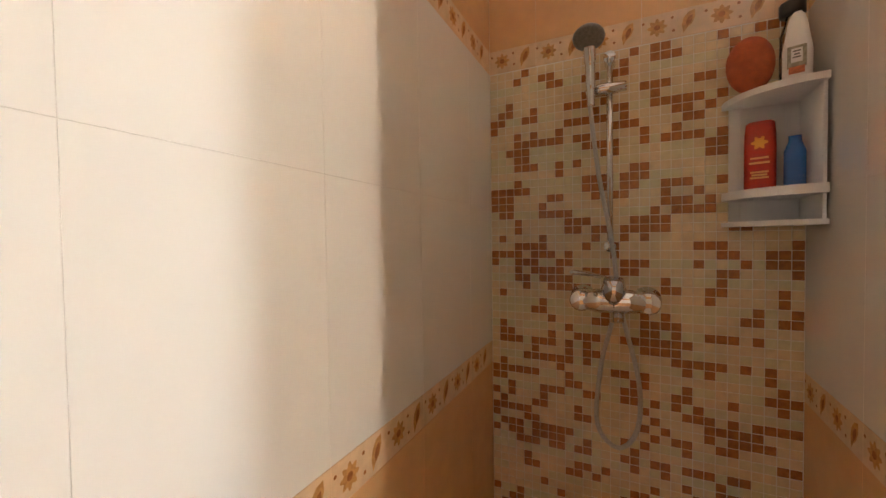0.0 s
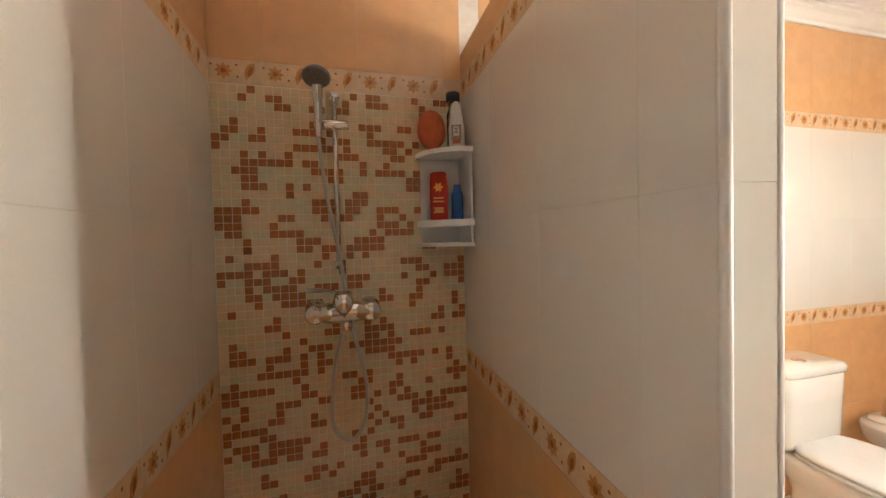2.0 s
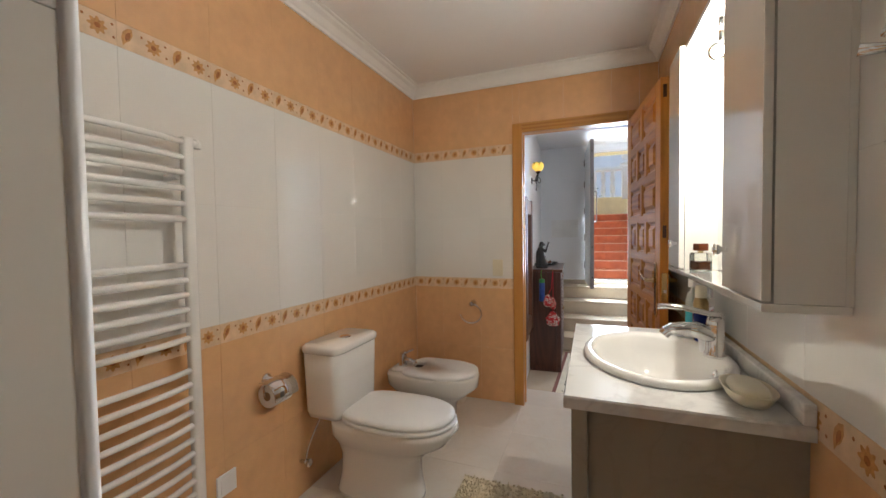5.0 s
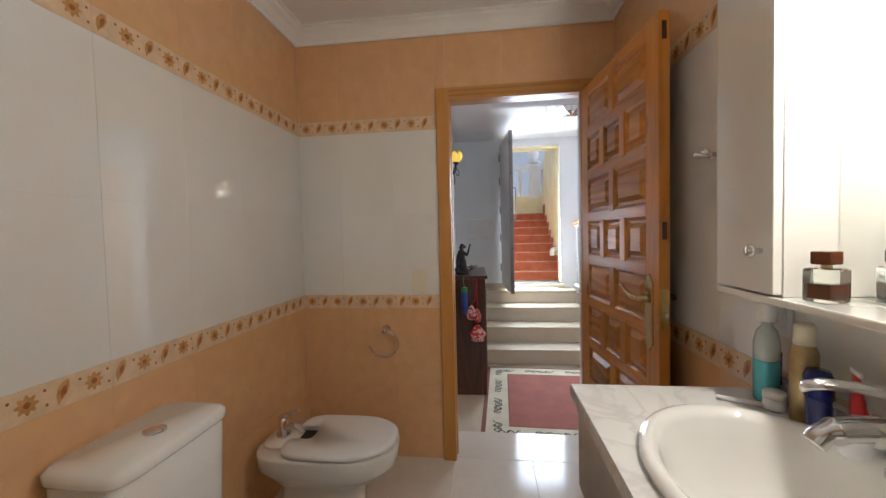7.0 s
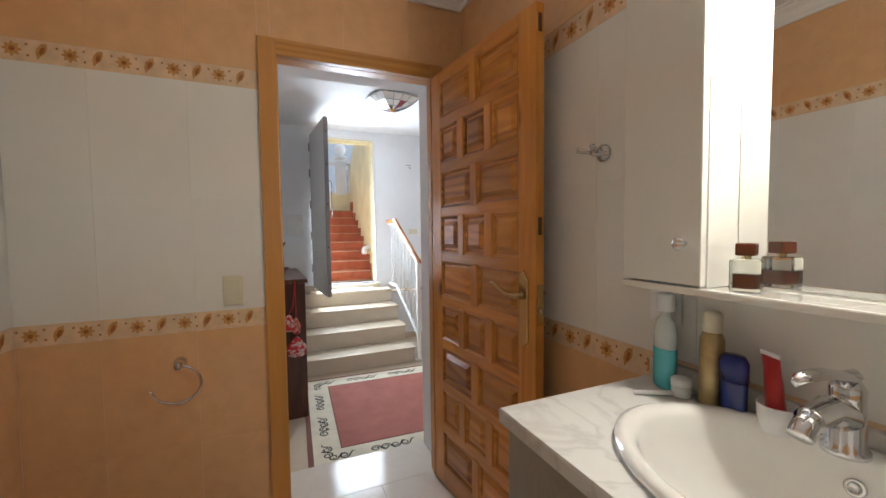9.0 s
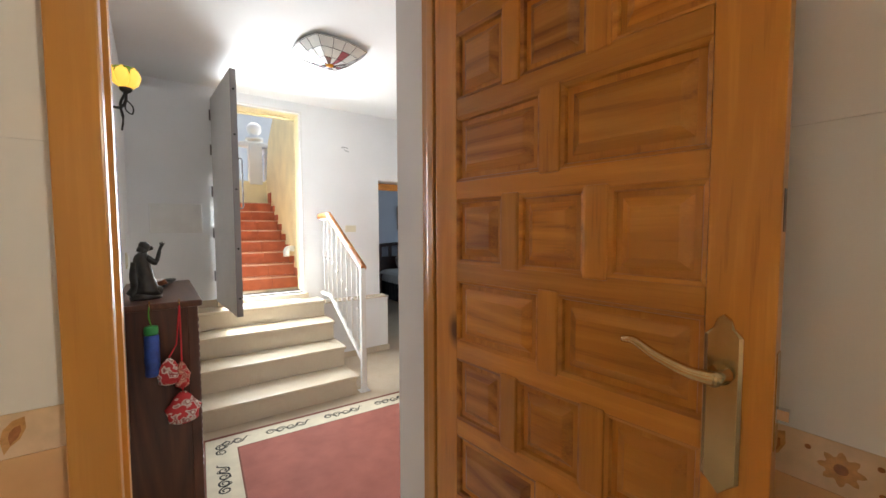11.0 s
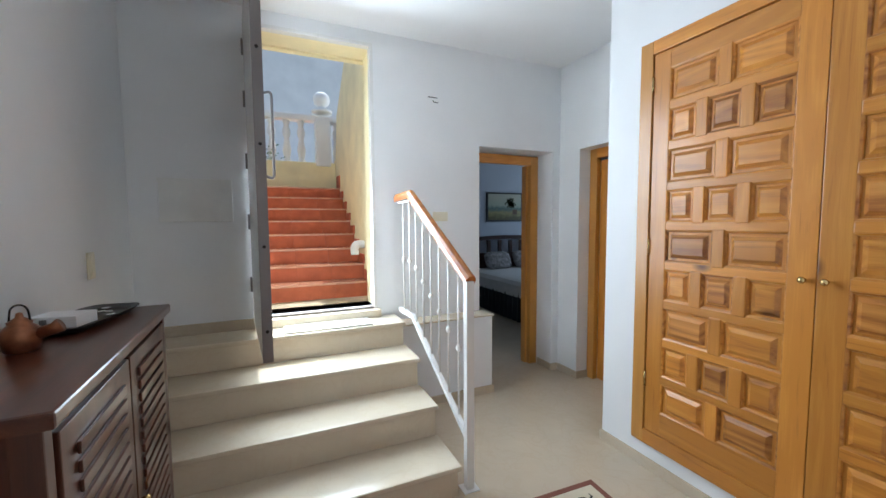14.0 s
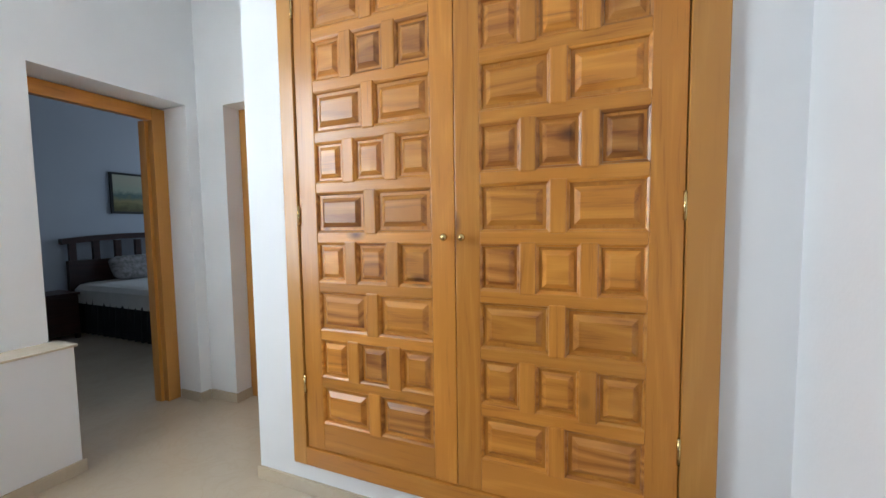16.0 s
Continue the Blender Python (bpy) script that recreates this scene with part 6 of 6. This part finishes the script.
def flowers(parent, m, length, z0, z1):
    """The painted flowers and leaves of a border, lying on its face."""
    heads, hearts = bmesh.new(), bmesh.new()
    zc, s = (z0 + z1) / 2, (z1 - z0) / 0.077
    u, k = 0.045, 0
    y = -0.0128
    while u < length - 0.03:
        if k % 2 == 0:
            r = 0.026 * s
            ring = [(u + r * (0.82 + 0.18 * math.cos(8 * a)) * math.cos(a), y, zc + r * (0.82 + 0.18 * math.cos(8 * a)) * math.sin(a)) for a in (2 * math.pi * i / 40 for i in range(40))]
            heads.faces.new([heads.verts.new(p) for p in ring])
            hearts.faces.new([hearts.verts.new((u + 0.008 * math.cos(a), y - 0.0004, zc + 0.008 * math.sin(a))) for a in (2 * math.pi * i / 12 for i in range(12))])
            for dx, dz in ((0.038, 0.02), (0.041, -0.017), (-0.036, 0.018)):
                hearts.faces.new([hearts.verts.new((u + dx + 0.004 * math.cos(a), y, zc + dz * s + 0.004 * math.sin(a))) for a in (2 * math.pi * i / 8 for i in range(8))])
        else:
            lf = [(-0.012, -0.03), (-0.004, -0.018), (0.008, -0.008), (0.016, 0.01), (0.015, 0.03), (0.0, 0.026), (-0.012, 0.012), (-0.016, -0.006)]
            heads.faces.new([heads.verts.new((u + p, y, zc + q * s)) for p, q in lf])
            hearts.faces.new([hearts.verts.new((u + p * 0.5 + 0.002, y - 0.0004, zc + q * s * 0.55)) for p, q in lf])
        u += 0.0777
        k += 1
    for nm, b, mt in (("border_flowers", heads, motif_flower), ("flower_hearts", hearts, motif_heart)):
        ob = part(nm, b, mt, parent)
        ob.matrix_basis = m
        tagged(ob, kind="stuff")


def tile_face(parent, m, length, start=0.0, top=2.47, skip=None, rows=ROWS, motif=True):
    """Covers a wall face with tiles. m puts the face's lower corner; x runs along it, tiles stand out towards -y. skip: (u0, u1, z1) of an opening."""
    for name, z0, z1, mat in rows:
        z1 = min(z1, top)
        if z1 - z0 < 0.02:
            continue
        u = 0.0
        first = start if start > 0.02 else TW
        while u < length - 0.004:
            w = min(first if u == 0 else TW, length - u)
            spans = [(u, u + w, z0, z1)]
            if skip:
                a, b, zt = skip
                if u + w > a and u < b and z0 < zt:
                    spans = []
                    if u < a:
                        spans.append((u, a, z0, z1))
                    if u + w > b:
                        spans.append((b, u + w, z0, z1))
                    if z1 > zt:
                        spans.append((max(u, a), min(u + w, b), zt, z1))
            for a0, a1, b0, b1 in spans:
                if a1 - a0 < 0.008:
                    continue
                ob = new(name, tile_mesh(a1 - a0 - J, b1 - b0 - J, 0.012, mat))
                ob.parent = parent
                ob.matrix_basis = m @ Matrix.Translation((a0 + J / 2, 0, b0 + J / 2))
            u += w
        if motif and name == "border_tile":
            if skip and z0 < skip[2]:
                flowers(parent, m, skip[0], z0, z1)
                flowers(parent, m @ Matrix.Translation((skip[1], 0, 0)), length - skip[1], z0, z1)
            else:
                flowers(parent, m, length, z0, z1)


# left wall, from the partition to the door wall; x of the face runs towards +y
tile_face(wall_left, pose(-0.012, WP + WT, 0, 0, 0, 90), -(WP + WT), start=0.25)
# door wall
tile_face(wall_door, pose(0, 0.012, 0), BX, start=0.24, skip=(0.812, 1.655, 2.10))
# wall behind the basin
tile_face(wall_right, pose(BX + 0.012, 0, 0, 0, 0, -90), -YB)
# end wall of the shower and its continuation
tile_face(wall_end, pose(BX, YB - 0.012, 0, 0, 0, 180), BX)
# partition: shower face, room face, end and top
tile_face(partition, pose(-0.0, WP + 0.012, 0), 1.056, top=2.05)
tile_face(partition, pose(1.056, WP + WT - 0.012, 0, 0, 0, 180), 1.056, top=2.05)
tile_face(partition, pose(1.056, WP + 0.0, 0, 0, 0, 90), WT, top=2.05)
ob = new("coping_tile", tile_mesh(1.068, WT, 0.008, tile_white))
ob.parent = partition
ob.matrix_basis = pose(0, WP + WT, 2.05, -90, 0, 0)
for y in (WP + 0.004, WP + WT - 0.004):
    part("edge_trim", tube([(1.064, y, 0.0), (1.064, y, 2.055)], 0.0065, 8), white_plastic, partition, smooth=True)
# upper part of the shower's mosaic wall: border and apricot tiles
tile_face(wall_left, pose(-0.012, YB, 0, 0, 0, 90), WP - YB, rows=ROWS[5:], start=0.16)

# floor tiles of the bathroom
FT = 0.44
nx, ny = 5, 9
for i in range(nx):
    for j in range(ny):
        x0, y0 = -0.01 + i * FT, 0.012 - (j + 1) * FT
        x1, y1 = min(x0 + FT, BX + 0.012), max(y0, YB)
        if x1 - x0 < 0.02 or y0 + FT - y1 < 0.02:
            continue
        ob = new("floor_tile", tile_mesh(x1 - x0 - J, y0 + FT - y1 - J, 0.006, floor_bath, 0.0015))
        ob.parent = bath_floor
        ob.matrix_basis = Matrix(((1, 0, 0, x0 + J / 2), (0, 0, 1, y1 + J / 2), (0, -1, 0, -0.006), (0, 0, 0, 1)))

# glass mosaic: cream rows with scattered rust pieces
MW = (WP - YB) / 31
MH = 1.880 / 71
rng = random.Random(11)
grid = [[0] * 31 for _ in range(71)]
for r in range(71):
    for c in range(31):
        if rng.random() < 0.19:
            for dr_, dc in rng.choice((((0, 0),), ((0, 0),), ((0, 0),), ((0, 0),), ((0, 0), (0, 1)), ((0, 0), (0, 1)), ((0, 0), (1, 0)), ((0, 0), (0, 1), (0, 2)), ((0, 0), (1, 0), (0, 1)), ((0, 0), (0, 1), (1, 1)), ((0, 0), (1, 1)))):
                if r + dr_ < 71 and c + dc < 31:
                    grid[r + dr_][c + dc] = 1
g = 0.0016
rest = {0: [], 1: [], 2: []}
NEAR0, NEAR1 = 38, 48          # the ten rows at chest height, built piece by piece
for r in range(71):
    pale = 2 if rng.random() < 0.4 else 0
    for c in range(31):
        kind = 1 if grid[r][c] else (pale if rng.random() < 0.8 else 0)
        if NEAR0 <= r < NEAR1:
            ob = new("mosaic_piece", tile_mesh(MW - g, MH - g, 0.0115 + 0.0, (mosaic_pale, mosaic_brown, mosaic_green)[kind], 0.0012))
            ob.parent = wall_left
            ob.matrix_basis = pose(-0.012, YB + c * MW + g / 2, r * MH + g / 2, 0, 0, 90)
        else:
            rest[kind].append((YB + c * MW + g / 2, r * MH + g / 2, rng.uniform(0.0112, 0.0122)))
for kind, cells in rest.items():
    verts, faces = [], []
    w, h, c = MW - g, MH - g, 0.0012
    for y, z, t in cells:
        n = len(verts)
        x = -0.012
        verts += [(x, y, z), (x, y + w, z), (x, y + w, z + h), (x, y, z + h)]
        verts += [(x + t - c, y, z), (x + t - c, y + w, z), (x + t - c, y + w, z + h), (x + t - c, y, z + h)]
        verts += [(x + t, y + c, z + c), (x + t, y + w - c, z + c), (x + t, y + w - c, z + h - c), (x + t, y + c, z + h - c)]
        for a in (0, 4):
            for i in range(4):
                faces.append((n + a + i, n + a + (i + 1) % 4, n + a + 4 + (i + 1) % 4, n + a + 4 + i))
        faces.append((n + 8, n + 9, n + 10, n + 11))
    me = bpy.data.meshes.new("mosaic")
    me.from_pydata(verts, [], faces)
    me.materials.append((mosaic_pale, mosaic_brown, mosaic_green)[kind])
    ob = new("mosaic", me)
    ob.parent = wall_left
    tagged(ob, kind="stuff")
